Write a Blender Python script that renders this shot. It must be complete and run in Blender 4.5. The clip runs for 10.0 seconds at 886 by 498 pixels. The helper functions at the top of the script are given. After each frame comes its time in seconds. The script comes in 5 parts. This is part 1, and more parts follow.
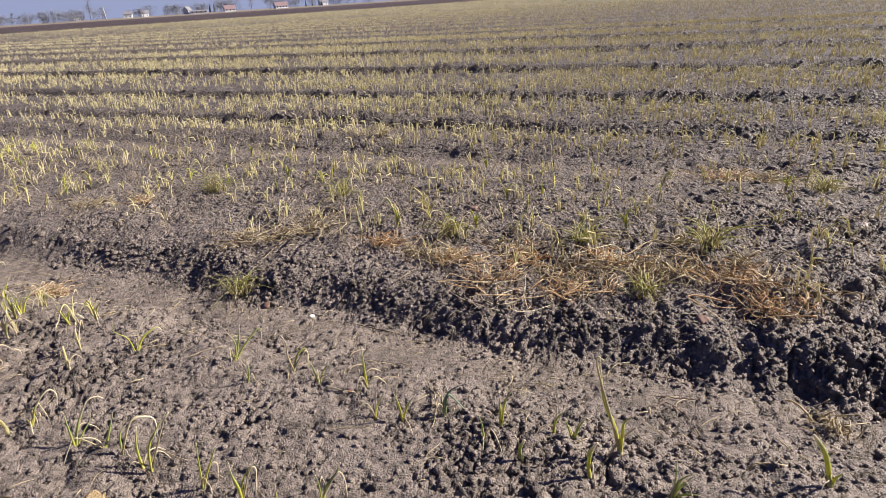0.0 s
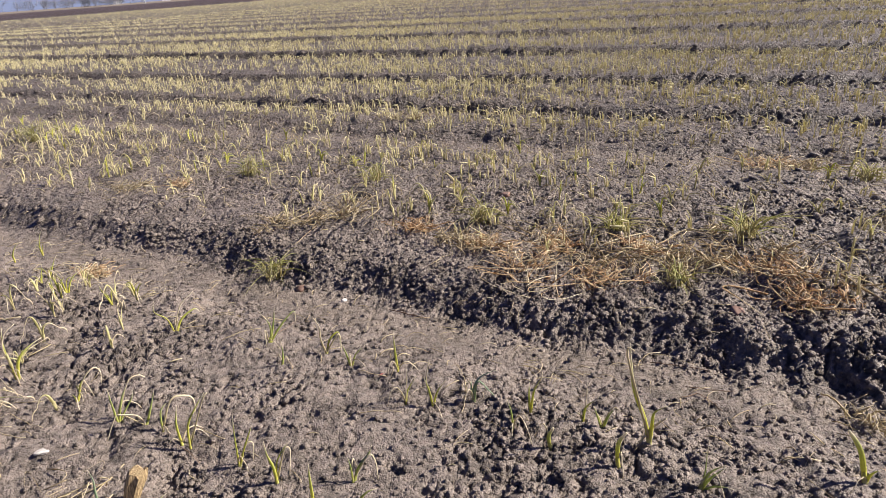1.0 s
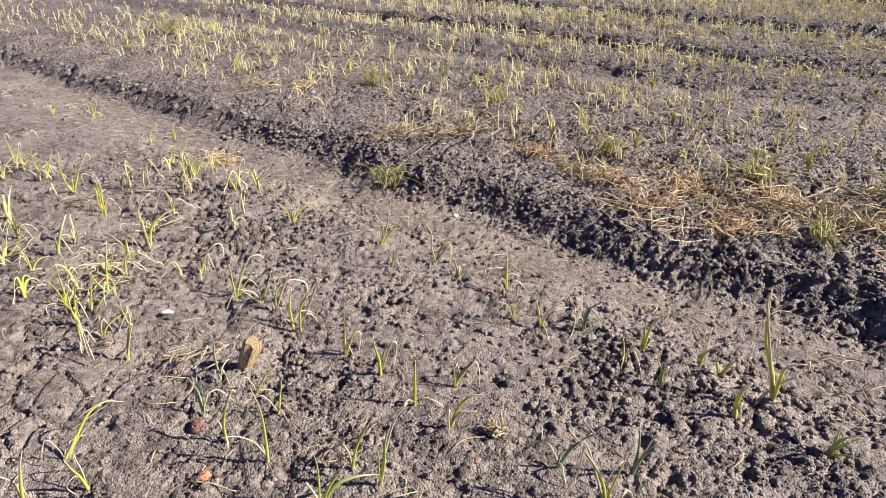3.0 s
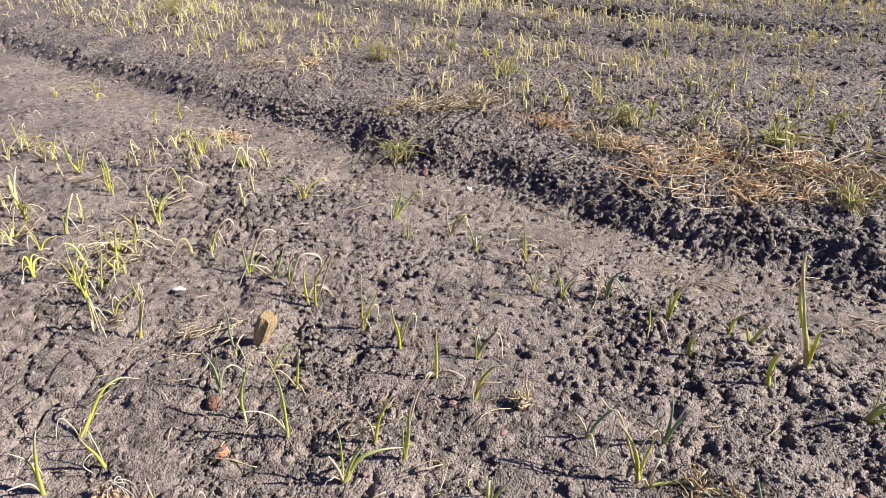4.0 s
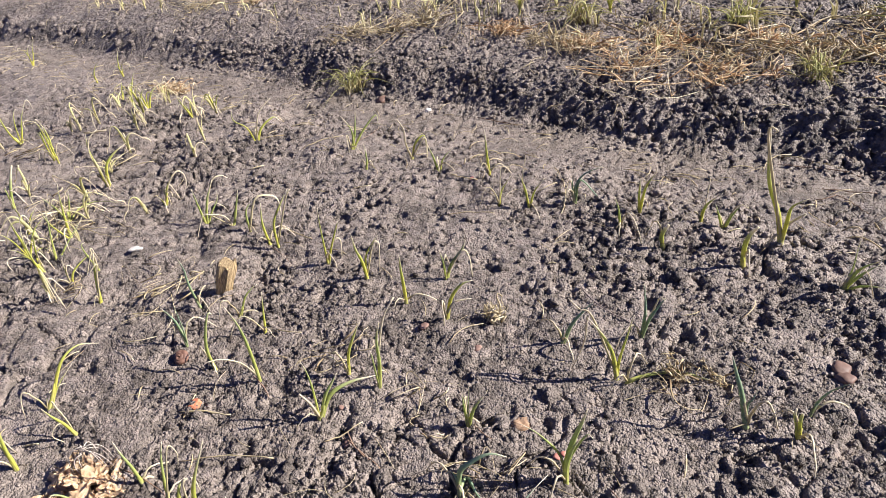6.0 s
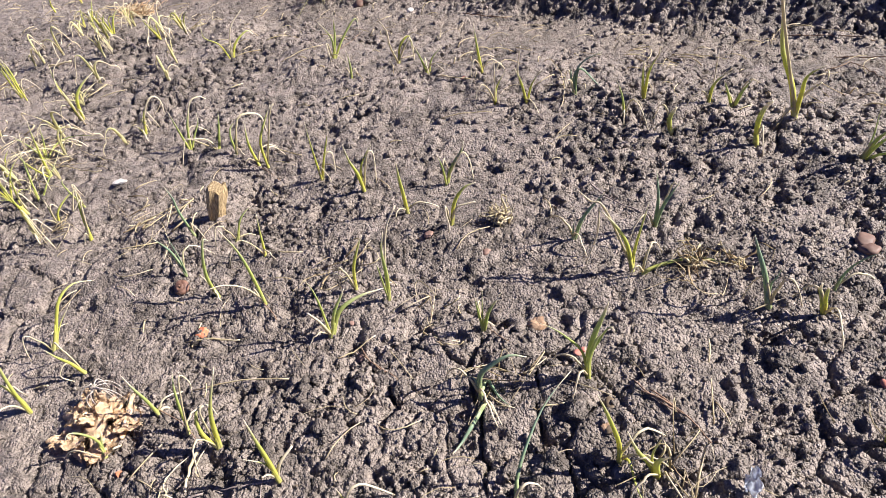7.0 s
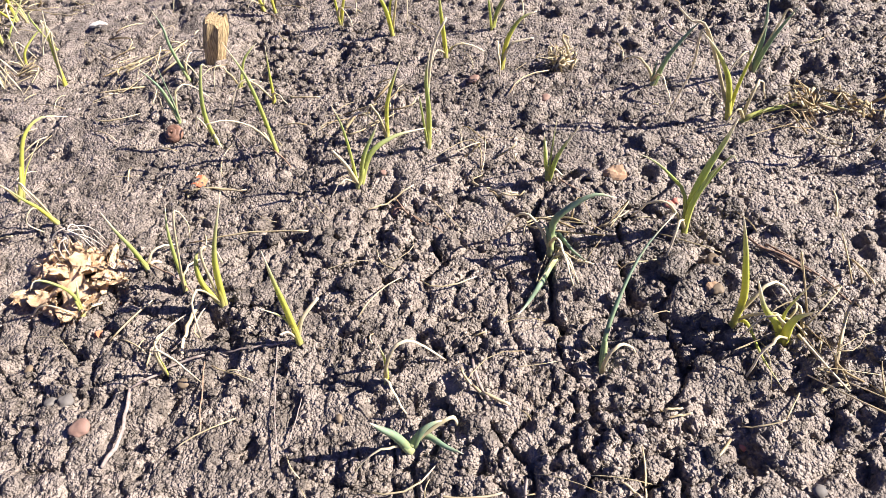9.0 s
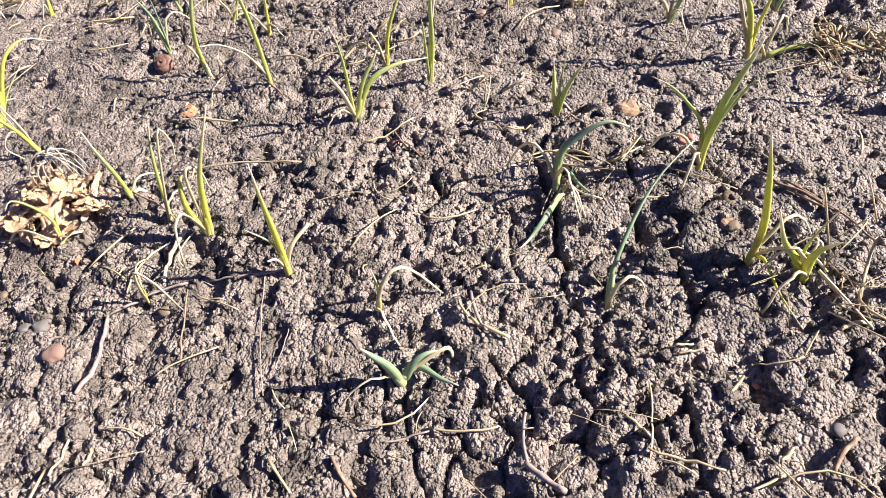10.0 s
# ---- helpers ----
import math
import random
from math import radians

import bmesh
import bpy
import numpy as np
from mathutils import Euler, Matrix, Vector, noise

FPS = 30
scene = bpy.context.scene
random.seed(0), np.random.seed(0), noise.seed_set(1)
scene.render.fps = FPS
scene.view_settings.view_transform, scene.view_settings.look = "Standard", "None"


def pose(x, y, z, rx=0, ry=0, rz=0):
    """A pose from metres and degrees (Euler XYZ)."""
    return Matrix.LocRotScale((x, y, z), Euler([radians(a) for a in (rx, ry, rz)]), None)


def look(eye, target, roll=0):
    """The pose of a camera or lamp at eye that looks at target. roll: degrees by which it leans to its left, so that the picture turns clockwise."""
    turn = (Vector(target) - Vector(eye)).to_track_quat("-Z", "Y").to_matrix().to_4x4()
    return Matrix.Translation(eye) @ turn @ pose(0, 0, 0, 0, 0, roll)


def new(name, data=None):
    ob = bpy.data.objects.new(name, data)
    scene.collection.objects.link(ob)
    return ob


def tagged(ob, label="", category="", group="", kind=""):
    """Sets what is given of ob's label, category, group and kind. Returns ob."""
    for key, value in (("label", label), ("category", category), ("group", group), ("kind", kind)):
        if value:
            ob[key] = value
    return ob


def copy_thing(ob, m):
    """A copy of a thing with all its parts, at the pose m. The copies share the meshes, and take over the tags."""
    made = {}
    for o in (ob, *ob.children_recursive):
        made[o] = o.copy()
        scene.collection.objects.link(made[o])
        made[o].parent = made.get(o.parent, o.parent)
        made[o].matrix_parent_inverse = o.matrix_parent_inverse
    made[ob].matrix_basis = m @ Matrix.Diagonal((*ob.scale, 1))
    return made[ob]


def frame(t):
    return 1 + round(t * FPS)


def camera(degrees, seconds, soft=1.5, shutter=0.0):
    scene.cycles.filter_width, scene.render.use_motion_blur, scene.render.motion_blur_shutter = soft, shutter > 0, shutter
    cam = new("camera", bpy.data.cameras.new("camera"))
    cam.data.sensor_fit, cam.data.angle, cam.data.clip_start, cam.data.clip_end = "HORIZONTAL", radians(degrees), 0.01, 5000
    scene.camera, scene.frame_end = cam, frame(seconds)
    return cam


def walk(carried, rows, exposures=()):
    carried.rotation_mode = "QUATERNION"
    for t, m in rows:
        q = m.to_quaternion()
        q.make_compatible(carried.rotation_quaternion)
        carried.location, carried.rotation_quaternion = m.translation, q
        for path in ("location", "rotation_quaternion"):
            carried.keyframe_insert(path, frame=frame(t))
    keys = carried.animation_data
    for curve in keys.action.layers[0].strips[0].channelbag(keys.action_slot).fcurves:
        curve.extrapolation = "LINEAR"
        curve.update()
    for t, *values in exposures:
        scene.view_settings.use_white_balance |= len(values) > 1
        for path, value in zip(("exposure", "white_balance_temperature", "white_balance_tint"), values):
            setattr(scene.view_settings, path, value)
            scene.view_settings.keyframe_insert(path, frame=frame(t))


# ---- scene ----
cam = camera(69.4, 10.0, 0.45)
PATH = [
    (0, (-0.066, 0.281, 0.792), (-0.101, 2.142, 0.06), -3.7),
    (0.5, (-0.068, 0.282, 0.795), (-0.132, 2.14, 0.058), -3.7),
    (1, (-0.066, 0.277, 0.803), (-0.201, 2.116, 0.029), -4.2),
    (1.5, (-0.089, 0.278, 0.772), (-0.297, 2.078, -0.075), -2.8),
    (2, (-0.106, 0.282, 0.756), (-0.383, 2.044, -0.148), -0.8),
    (2.5, (-0.108, 0.283, 0.751), (-0.463, 2.02, -0.174), -0.2),
    (3, (-0.125, 0.287, 0.74), (-0.545, 2.004, -0.196), -0.8),
    (4.5, (-0.156, 0.31, 0.686), (-0.58, 1.983, -0.325), -2.6),
    (5, (-0.147, 0.315, 0.681), (-0.559, 1.976, -0.355), -3.1),
    (5.2, (-0.143, 0.315, 0.681), (-0.552, 1.97, -0.364), -3.6),
    (6.3, (-0.108, 0.344, 0.641), (-0.5, 1.875, -0.585), -11.7),
    (6.5, (-0.109, 0.349, 0.633), (-0.502, 1.84, -0.641), -13.1),
    (7, (-0.132, 0.354, 0.621), (-0.523, 1.767, -0.739), -15.0),
    (7.5, (-0.166, 0.368, 0.569), (-0.542, 1.725, -0.851), -14.5),
    (8, (-0.188, 0.369, 0.521), (-0.548, 1.701, -0.927), -13.2),
    (8.5, (-0.211, 0.366, 0.488), (-0.56, 1.675, -0.983), -12.7),
    (9, (-0.234, 0.368, 0.458), (-0.593, 1.649, -1.035), -13.0),
    (9.5, (-0.241, 0.362, 0.426), (-0.601, 1.621, -1.085), -12.4),
    (10, (-0.24, 0.356, 0.408), (-0.595, 1.588, -1.127), -11.7),
]
walk(cam, [(t, look(eye, target, roll)) for t, eye, target, roll in PATH], [(0.0, 1.24, 6600, 10), (1.0, 1.27, 6550, 10), (2.5, 1.57, 6450, 10), (5.0, 1.46, 6250, 10), (6.5, 1.52, 6200, 10), (8.0, 1.79, 6350, 10), (10.0, 1.89, 6450, 10)])

# ---- light ----
SUN_AZ, SUN_EL = 6.0, 32.0          # degrees: azimuth from +x towards +y, height
world = bpy.data.worlds.new("sky")
scene.world = world
world.use_nodes = True
wn = world.node_tree.nodes
wl = world.node_tree.links
sky = wn.new("ShaderNodeTexSky")
sky.sky_type = 'NISHITA'
sky.sun_disc = False
sky.sun_elevation = radians(SUN_EL)
sky.sun_rotation = radians(90 - SUN_AZ)
sky.air_density, sky.dust_density, sky.ozone_density = 0.7, 1.2, 4.0
wn["Background"].inputs["Strength"].default_value = 0.026
haze = wn.new("ShaderNodeMix")          # thin lilac haze of a late-winter noon
haze.data_type, haze.blend_type = "RGBA", "MULTIPLY"
haze.inputs[0].default_value = 1.0
haze.inputs[7].default_value = (0.79, 0.80, 1.55, 1)
wl.new(sky.outputs["Color"], haze.inputs[6])
wl.new(haze.outputs[2], wn["Background"].inputs["Color"])

HORIZON = (0.135, 0.156, 0.245, 1)      # haze low over the fields
sun_data = bpy.data.lights.new("sun", "SUN")
sun_data.energy, sun_data.angle, sun_data.color = 5.0, radians(0.53), (1.0, 0.93, 0.84)
sun = new("sun", sun_data)
sun_dir = Vector((math.cos(radians(SUN_EL)) * math.cos(radians(SUN_AZ)), math.cos(radians(SUN_EL)) * math.sin(radians(SUN_AZ)), math.sin(radians(SUN_EL))))
sun.rotation_euler = sun_dir.to_track_quat("Z", "Y").to_euler()
sun.location = (6, 2, 5)

# ---- noise on a lattice ----


def lattice(ix, iy, seed):
    h = (ix.astype(np.int64) * 374761393 + iy.astype(np.int64) * 668265263 + seed * 1274126177) & 0xFFFFFFFF
    h = ((h ^ (h >> 13)) * 1274126177) & 0xFFFFFFFF
    h = ((h ^ (h >> 16)) * 2246822519) & 0xFFFFFFFF
    return ((h ^ (h >> 15)) & 0xFFFFFF) / 16777216.0


def smooth_noise(x, y, seed):
    ix, iy = np.floor(x), np.floor(y)
    fx, fy = x - ix, y - iy
    fx, fy = fx * fx * (3 - 2 * fx), fy * fy * (3 - 2 * fy)
    a, b = lattice(ix, iy, seed), lattice(ix + 1, iy, seed)
    c, d = lattice(ix, iy + 1, seed), lattice(ix + 1, iy + 1, seed)
    return (a + (b - a) * fx) * (1 - fy) + (c + (d - c) * fx) * fy


def cells(x, y, seed):
    """A cell pattern: distance to the nearest seed, how much further the next one is, and the cell's own random number."""
    ix, iy = np.floor(x), np.floor(y)
    best, second, own = np.full(x.shape, 9.0), np.full(x.shape, 9.0), np.zeros(x.shape)
    for dx in (-1, 0, 1):
        for dy in (-1, 0, 1):
            jx, jy = ix + dx, iy + dy
            px, py = jx + lattice(jx, jy, seed), jy + lattice(jx, jy, seed + 7)
            d = np.hypot(px - x, py - y)
            near = d < best
            second = np.where(near, best, np.minimum(second, d))
            best = np.where(near, d, best)
            own = np.where(near, lattice(jx, jy, seed + 13), own)
    return best, second - best, own


def ramp(v, lo, hi):
    t = np.clip((v - lo) / (hi - lo), 0, 1)
    return t * t * (3 - 2 * t)


# ---- the lie of the field: wheel tracks and beds run along one direction ----
ROW = Vector((0.902, -0.431))       # along the rows
ACROSS = Vector((0.431, 0.902))     # across the rows, away from the camera
PROFILE = ((-3.0, 0.0), (0.6, 0.0), (1.05, 0.003), (1.22, -0.004), (1.31, -0.02), (1.38, -0.038), (1.54, -0.05), (1.585, -0.045), (1.63, -0.018), (1.68, 0.01), (1.74, 0.022),
           (1.84, 0.034), (2.0, 0.042), (2.25, 0.047), (2.6, 0.044), (2.92, 0.033), (3.02, 0.0), (3.10, -0.012), (3.24, -0.006), (3.34, 0.014), (3.5, 0.03), (3.8, 0.015), (3.92, -0.01), (4.0, 0.042), (4.1, 0.045),
           (4.5, 0.035), (4.95, 0.01), (5.06, -0.02), (5.15, 0.05), (5.3, 0.045), (5.9, 0.03), (6.2, 0.03))
PROFILE_S, PROFILE_Z = [p[0] for p in PROFILE], [p[1] for p in PROFILE]


def lie(x, y):
    s, a = 0.431 * x + 0.902 * y, 0.902 * x - 0.431 * y
    s = s + 0.03 * (smooth_noise(a * 1.3, a * 0 + 3.1, 21) - 0.5) + 0.035 * (smooth_noise(a * 7, s * 3, 22) - 0.5)
    z = np.interp(s, PROFILE_S, PROFILE_Z)
    far = ramp(s, 5.6, 6.4)
    phase = np.mod(s - 6.92 + 1.05, 2.1) - 1.05
    wave = np.interp(phase, (-1.05, -0.35, -0.13, -0.03, 0.05, 0.3, 1.05), (0.03, 0.02, -0.005, -0.04, 0.065, 0.05, 0.03))
    z = z * (1 - far) + far * wave * (1 - ramp(s, 25, 60))
    track = np.exp(-((s - 1.475) / 0.065) ** 4) * (1 - 0.75 * ramp(a, -0.3, 0.45)) + np.exp(-((s - 3.1) / 0.115) ** 4)
    bank = np.exp(-((s - 1.66) / 0.08) ** 2) + 0.5 * np.exp(-((s - 3.33) / 0.1) ** 2) + 0.9 * np.exp(-((s - 3.95) / 0.12) ** 2) + 0.9 * np.exp(-((s - 5.1) / 0.12) ** 2) + 0.85 * ramp(s, 5.8, 6.2) * np.exp(-((np.mod(s - 6.92 + 1.05, 2.1) - 1.05) / 0.15) ** 2)
    return s, a, z, np.clip(track, 0, 1), np.clip(bank, 0, 1)


def dome(d):
    return np.sqrt(np.clip(1 - (d / 0.85) ** 2, 0, 1)) - 0.5


def ground_z(x, y):
    x, y = np.atleast_1d(np.asarray(x, float)), np.atleast_1d(np.asarray(y, float))
    s, a, z, track, bank = lie(x, y)
    r = np.hypot(x + 0.15, y + 0.1)
    # crusted and open patches; towards the bank and along it the soil lies open
    open_ = ramp(smooth_noise(x * 3.3, y * 3.3, 35) + 0.45 * smooth_noise(x * 9, y * 9, 37) + 0.32 * np.tanh(a * 1.6 + 0.6), 0.3, 1.05)
    beyond = ramp(s, 1.74, 2.1)
    rough = np.clip((0.62 + 0.48 * open_ + 0.3 * beyond) * (1 - 0.42 * track) + 0.45 * bank, 0.05, 1.25)
    z = z + 0.011 * (smooth_noise(x * 6, y * 6, 36) - 0.5) * (1 - 0.7 * track)

    def clods(size, seed, reach, high, step, crack, patch, wide):
        """Rounded lumps of one size: each a dome at its own height, some parted by open cracks."""
        on = np.flatnonzero(r < reach[1])
        if not len(on):
            return
        px, py, k = x[on], y[on], 0.5 / size
        wx = px + 0.55 * size * (smooth_noise(px * k * 1.3, py * k * 1.3, seed + 3) - 0.5) + 0.3 * size * (smooth_noise(px * k * 4, py * k * 4, seed + 5) - 0.5)
        wy = py + 0.55 * size * (smooth_noise(px * k * 1.3, py * k * 1.3, seed + 4) - 0.5) + 0.3 * size * (smooth_noise(px * k * 4, py * k * 4, seed + 6) - 0.5)
        d, g, own = cells(wx / size, wy / size, seed)
        uneven = 0.3 + 1.3 * ramp(smooth_noise(px * k * 0.42, py * k * 0.42, seed + 11), 0.28, 0.72)
        fade = uneven * (1 - ramp(r[on], *reach)) * rough[on] * (0.82 + 0.7 * ramp(r[on], 0.9, 1.9))
        lumps = high * (0.35 + 0.65 * own) * dome(d) + step * (own - 0.45) * ramp(g, 0.0, 0.28)
        gap = crack * (1 - ramp(g, 0.0, wide)) * ramp(smooth_noise(px * k * 0.8, py * k * 0.8, seed + 8), patch, patch + 0.16)
        z[on] += fade * (lumps - gap)

    clods(0.17, 60, (30, 60), 0.007, 0.010, 0.0, 0.5, 0.1)
    clods(0.078, 40, (10, 18), 0.0035, 0.0028, 0.012, 0.5, 0.07)
    clods(0.036, 41, (4.5, 8.0), 0.0036, 0.0024, 0.008, 0.46, 0.11)
    clods(0.0175, 42, (2.6, 4.0), 0.0036, 0.0018, 0.0055, 0.42, 0.18)
    clods(0.0088, 43, (1.4, 2.2), 0.0032, 0.001, 0.0035, 0.38, 0.24)
    # worm holes and crumbled pits
    near = np.flatnonzero(r < 3.0)
    if len(near):
        px, py = x[near], y[near]
        pits = 0.006 * ramp(smooth_noise(px * 62, py * 62, 49), 0.78, 0.88) + 0.009 * ramp(smooth_noise(px * 27, py * 27, 50), 0.80, 0.9)
        z[near] -= pits * rough[near] * (1 - ramp(r[near], 2.0, 3.0))
    return z


# ---- materials ----


def material(name, base=(0.5, 0.5, 0.5), rough=0.7, spec=0.3):
    m = bpy.data.materials.new(name)
    m.use_nodes = True
    b = m.node_tree.nodes["Principled BSDF"]
    b.inputs["Base Color"].default_value = (*base, 1)
    b.inputs["Roughness"].default_value = rough
    b.inputs["Specular IOR Level"].default_value = spec
    return m, m.node_tree.nodes, m.node_tree.links, b


def add(nodes, kind, **given):
    n = nodes.new(kind)
    for k, v in given.items():
        n.inputs[k.replace("_", " ")].default_value = v
    return n


def math_node(m, op, a, b=0.0, c=0.0):
    n = m.node_tree.nodes.new("ShaderNodeMath")
    n.operation = op
    for i, v in enumerate((a, b, c)):
        if hasattr(v, "is_linked"):
            m.node_tree.links.new(v, n.inputs[i])
        else:
            n.inputs[i].default_value = v
    return n.outputs[0]


def mix_colour(m, fac, a, b, mode="MIX"):
    n = m.node_tree.nodes.new("ShaderNodeMix")
    n.data_type, n.blend_type = "RGBA", mode
    for sock, v in ((n.inputs[0], fac), (n.inputs[6], a), (n.inputs[7], b)):
        if hasattr(v, "is_linked"):
            m.node_tree.links.new(v, sock)
        elif isinstance(v, tuple):
            sock.default_value = (*v, 1)
        else:
            sock.default_value = v
    return n.outputs[2]


def step_node(m, value, lo, hi):
    n = m.node_tree.nodes.new("ShaderNodeMapRange")
    n.interpolation_type = "SMOOTHSTEP"
    m.node_tree.links.new(value, n.inputs[0])
    n.inputs[1].default_value, n.inputs[2].default_value = lo, hi
    return n.outputs[0]


def soil_material(name, field):
    m, nodes, links, b = material(name, rough=0.5, spec=0.33)
    where = nodes.new("ShaderNodeNewGeometry").outputs["Position"]

    def grain(scale, detail=3.0):
        n = add(nodes, "ShaderNodeTexNoise", Scale=scale, Detail=detail)
        links.new(where, n.inputs["Vector"])
        return n.outputs["Fac"]

    def pebbly(scale):
        n = add(nodes, "ShaderNodeTexVoronoi", Scale=scale)
        links.new(where, n.inputs["Vector"])
        return n

    fine, mid, broad = grain(420, 2.0), grain(38), grain(4.5)
    colour = mix_colour(m, step_node(m, mid, 0.3, 0.7), SOIL_DARK, SOIL_LIGHT)
    colour = mix_colour(m, step_node(m, broad, 0.35, 0.7), colour, SOIL_WARM)
    # pale grains, coloured bright to include the sparkle of wet ones
    spots = pebbly(330)
    colour = mix_colour(m, math_node(m, "MULTIPLY", step_node(m, spots.outputs["Color"], 0.62, 1.0), 0.5), colour, SOIL_GRAIN_GLINT)
    colour = mix_colour(m, math_node(m, "MULTIPLY", step_node(m, pebbly(130).outputs["Color"], 0.45, 0.85), 0.5), colour, SOIL_WET)
    if not field:
        own = nodes.new("ShaderNodeNewGeometry").outputs["Random Per Island"]
        colour = mix_colour(m, math_node(m, "MULTIPLY", step_node(m, own, 0.45, 1.0), 0.5), colour, SOIL_WET)
        colour = mix_colour(m, math_node(m, "MULTIPLY", math_node(m, "SUBTRACT", 1.0, step_node(m, own, 0.0, 0.25)), 0.4), colour, SOIL_GRAIN_GLINT)
    if field:
        parts = nodes.new("ShaderNodeSeparateXYZ")
        links.new(where, parts.inputs[0])
        px, py = parts.outputs[0], parts.outputs[1]
        s = math_node(m, "ADD", math_node(m, "MULTIPLY", px, 0.431), math_node(m, "MULTIPLY", py, 0.902))
        s = math_node(m, "ADD", s, math_node(m, "MULTIPLY", math_node(m, "SUBTRACT", grain(3.0), 0.5), 0.12))

        def band(mid_s, half):
            return math_node(m, "SUBTRACT", 1.0, step_node(m, math_node(m, "ABSOLUTE", math_node(m, "SUBTRACT", s, mid_s)), half * 0.4, half))
        a_row = math_node(m, "SUBTRACT", math_node(m, "MULTIPLY", px, 0.902), math_node(m, "MULTIPLY", py, 0.431))
        worn = math_node(m, "SUBTRACT", 1.0, math_node(m, "MULTIPLY", step_node(m, a_row, -0.3, 0.5), 0.8))
        sandy = math_node(m, "MULTIPLY", math_node(m, "MAXIMUM", math_node(m, "MULTIPLY", band(1.48, 0.085), worn), band(3.1, 0.15)), step_node(m, grain(14), 0.25, 0.6))
        colour = mix_colour(m, math_node(m, "MULTIPLY", sandy, 0.3), colour, SAND)
        # bank and furrow faces: moist soil, with their shade put into the colour
        bank = math_node(m, "MAXIMUM", band(1.68, 0.14), math_node(m, "MAXIMUM", band(3.34, 0.13), band(3.97, 0.15)))
        for mid_s in (5.05, 6.9, 9.0, 11.1, 13.2):
            bank = math_node(m, "MAXIMUM", bank, band(mid_s, 0.2))
        colour = mix_colour(m, math_node(m, "MULTIPLY", bank, 0.12), colour, SOIL_MOIST_SHADE)
        # moist patches on the further beds, also painting in shade between clods and plants
        damp_shade = math_node(m, "MULTIPLY", math_node(m, "ADD", math_node(m, "MULTIPLY", step_node(m, s, 1.75, 2.4), 0.5), math_node(m, "MULTIPLY", step_node(m, s, 2.6, 4.6), 0.5)), step_node(m, grain(9, 5.0), 0.36, 0.54))
        colour = mix_colour(m, math_node(m, "MULTIPLY", damp_shade, math_node(m, "SUBTRACT", 0.66, math_node(m, "MULTIPLY", sandy, 0.66))), colour, SOIL_MOIST_SHADE)
        # thin crop cover where single plants cannot be told apart, then a ploughed strip, then stubble
        far = step_node(m, s, 14, 48)
        cover = math_node(m, "MULTIPLY", far, step_node(m, grain(2.2, 8.0), 0.34, 0.6))
        colour = mix_colour(m, math_node(m, "MULTIPLY", cover, 0.8), colour, CROP)
        edge = math_node(m, "ADD", math_node(m, "MULTIPLY", px, -0.55), math_node(m, "MULTIPLY", py, 0.835))
        edge = math_node(m, "ADD", edge, math_node(m, "MULTIPLY", math_node(m, "SUBTRACT", grain(0.08), 0.5), 12.0))
        colour = mix_colour(m, step_node(m, edge, 76, 79), colour, PLOUGHED)
        away = math_node(m, "POWER", math_node(m, "ADD", math_node(m, "MULTIPLY", px, px), math_node(m, "MULTIPLY", py, py)), 0.5)
        colour = mix_colour(m, step_node(m, away, 290, 310), colour, STUBBLE)
    links.new(colour, b.inputs["Base Color"])
    links.new(math_node(m, "ADD", 0.44, math_node(m, "MULTIPLY", step_node(m, grain(70), 0.3, 0.7), 0.3)), b.inputs["Roughness"])

    def beads(scale, high):
        cell = pebbly(scale)
        d = cell.outputs["Distance"]
        own = math_node(m, "ADD", 0.25, step_node(m, cell.outputs["Color"], 0.1, 0.9))
        return math_node(m, "MULTIPLY", math_node(m, "MULTIPLY", math_node(m, "SUBTRACT", 1.0, math_node(m, "MULTIPLY", math_node(m, "MULTIPLY", d, d), 2.0)), own), high)
    relief = math_node(m, "ADD", beads(520, 0.0011), math_node(m, "MULTIPLY", grain(900, 2.0), 0.0005))
    relief = math_node(m, "ADD", relief, beads(290, 0.0018))
    relief = math_node(m, "ADD", relief, math_node(m, "MULTIPLY", grain(240, 3.0), 0.0026))
    if field:
        coarse = math_node(m, "ADD", beads(62, 0.009), math_node(m, "ADD", beads(135, 0.005), math_node(m, "MULTIPLY", grain(60, 5.0), 0.012)))
        relief = math_node(m, "ADD", relief, math_node(m, "MULTIPLY", coarse, math_node(m, "MULTIPLY", step_node(m, s, 1.1, 2.2), math_node(m, "SUBTRACT", 1.0, math_node(m, "MULTIPLY", sandy, 0.2)))))
    bump = add(nodes, "ShaderNodeBump", Strength=1.0, Distance=1.0)
    links.new(relief, bump.inputs["Height"])
    links.new(bump.outputs[0], b.inputs["Normal"])
    return m


SOIL_DARK, SOIL_LIGHT, SOIL_WARM = (0.075, 0.06, 0.05), (0.26, 0.213, 0.181), (0.25, 0.205, 0.174)
SOIL_WET = (0.052, 0.043, 0.037)
SOIL_GRAIN_GLINT, SAND, SOIL_MOIST_SHADE = (0.3, 0.252, 0.22), (0.225, 0.18, 0.135), (0.05, 0.041, 0.035)
CROP, PLOUGHED, STUBBLE = (0.34, 0.3, 0.14), (0.065, 0.046, 0.038), (0.2, 0.165, 0.12)
SOIL = soil_material("field_soil", True)
CRUMB = soil_material("soil_crumb", False)


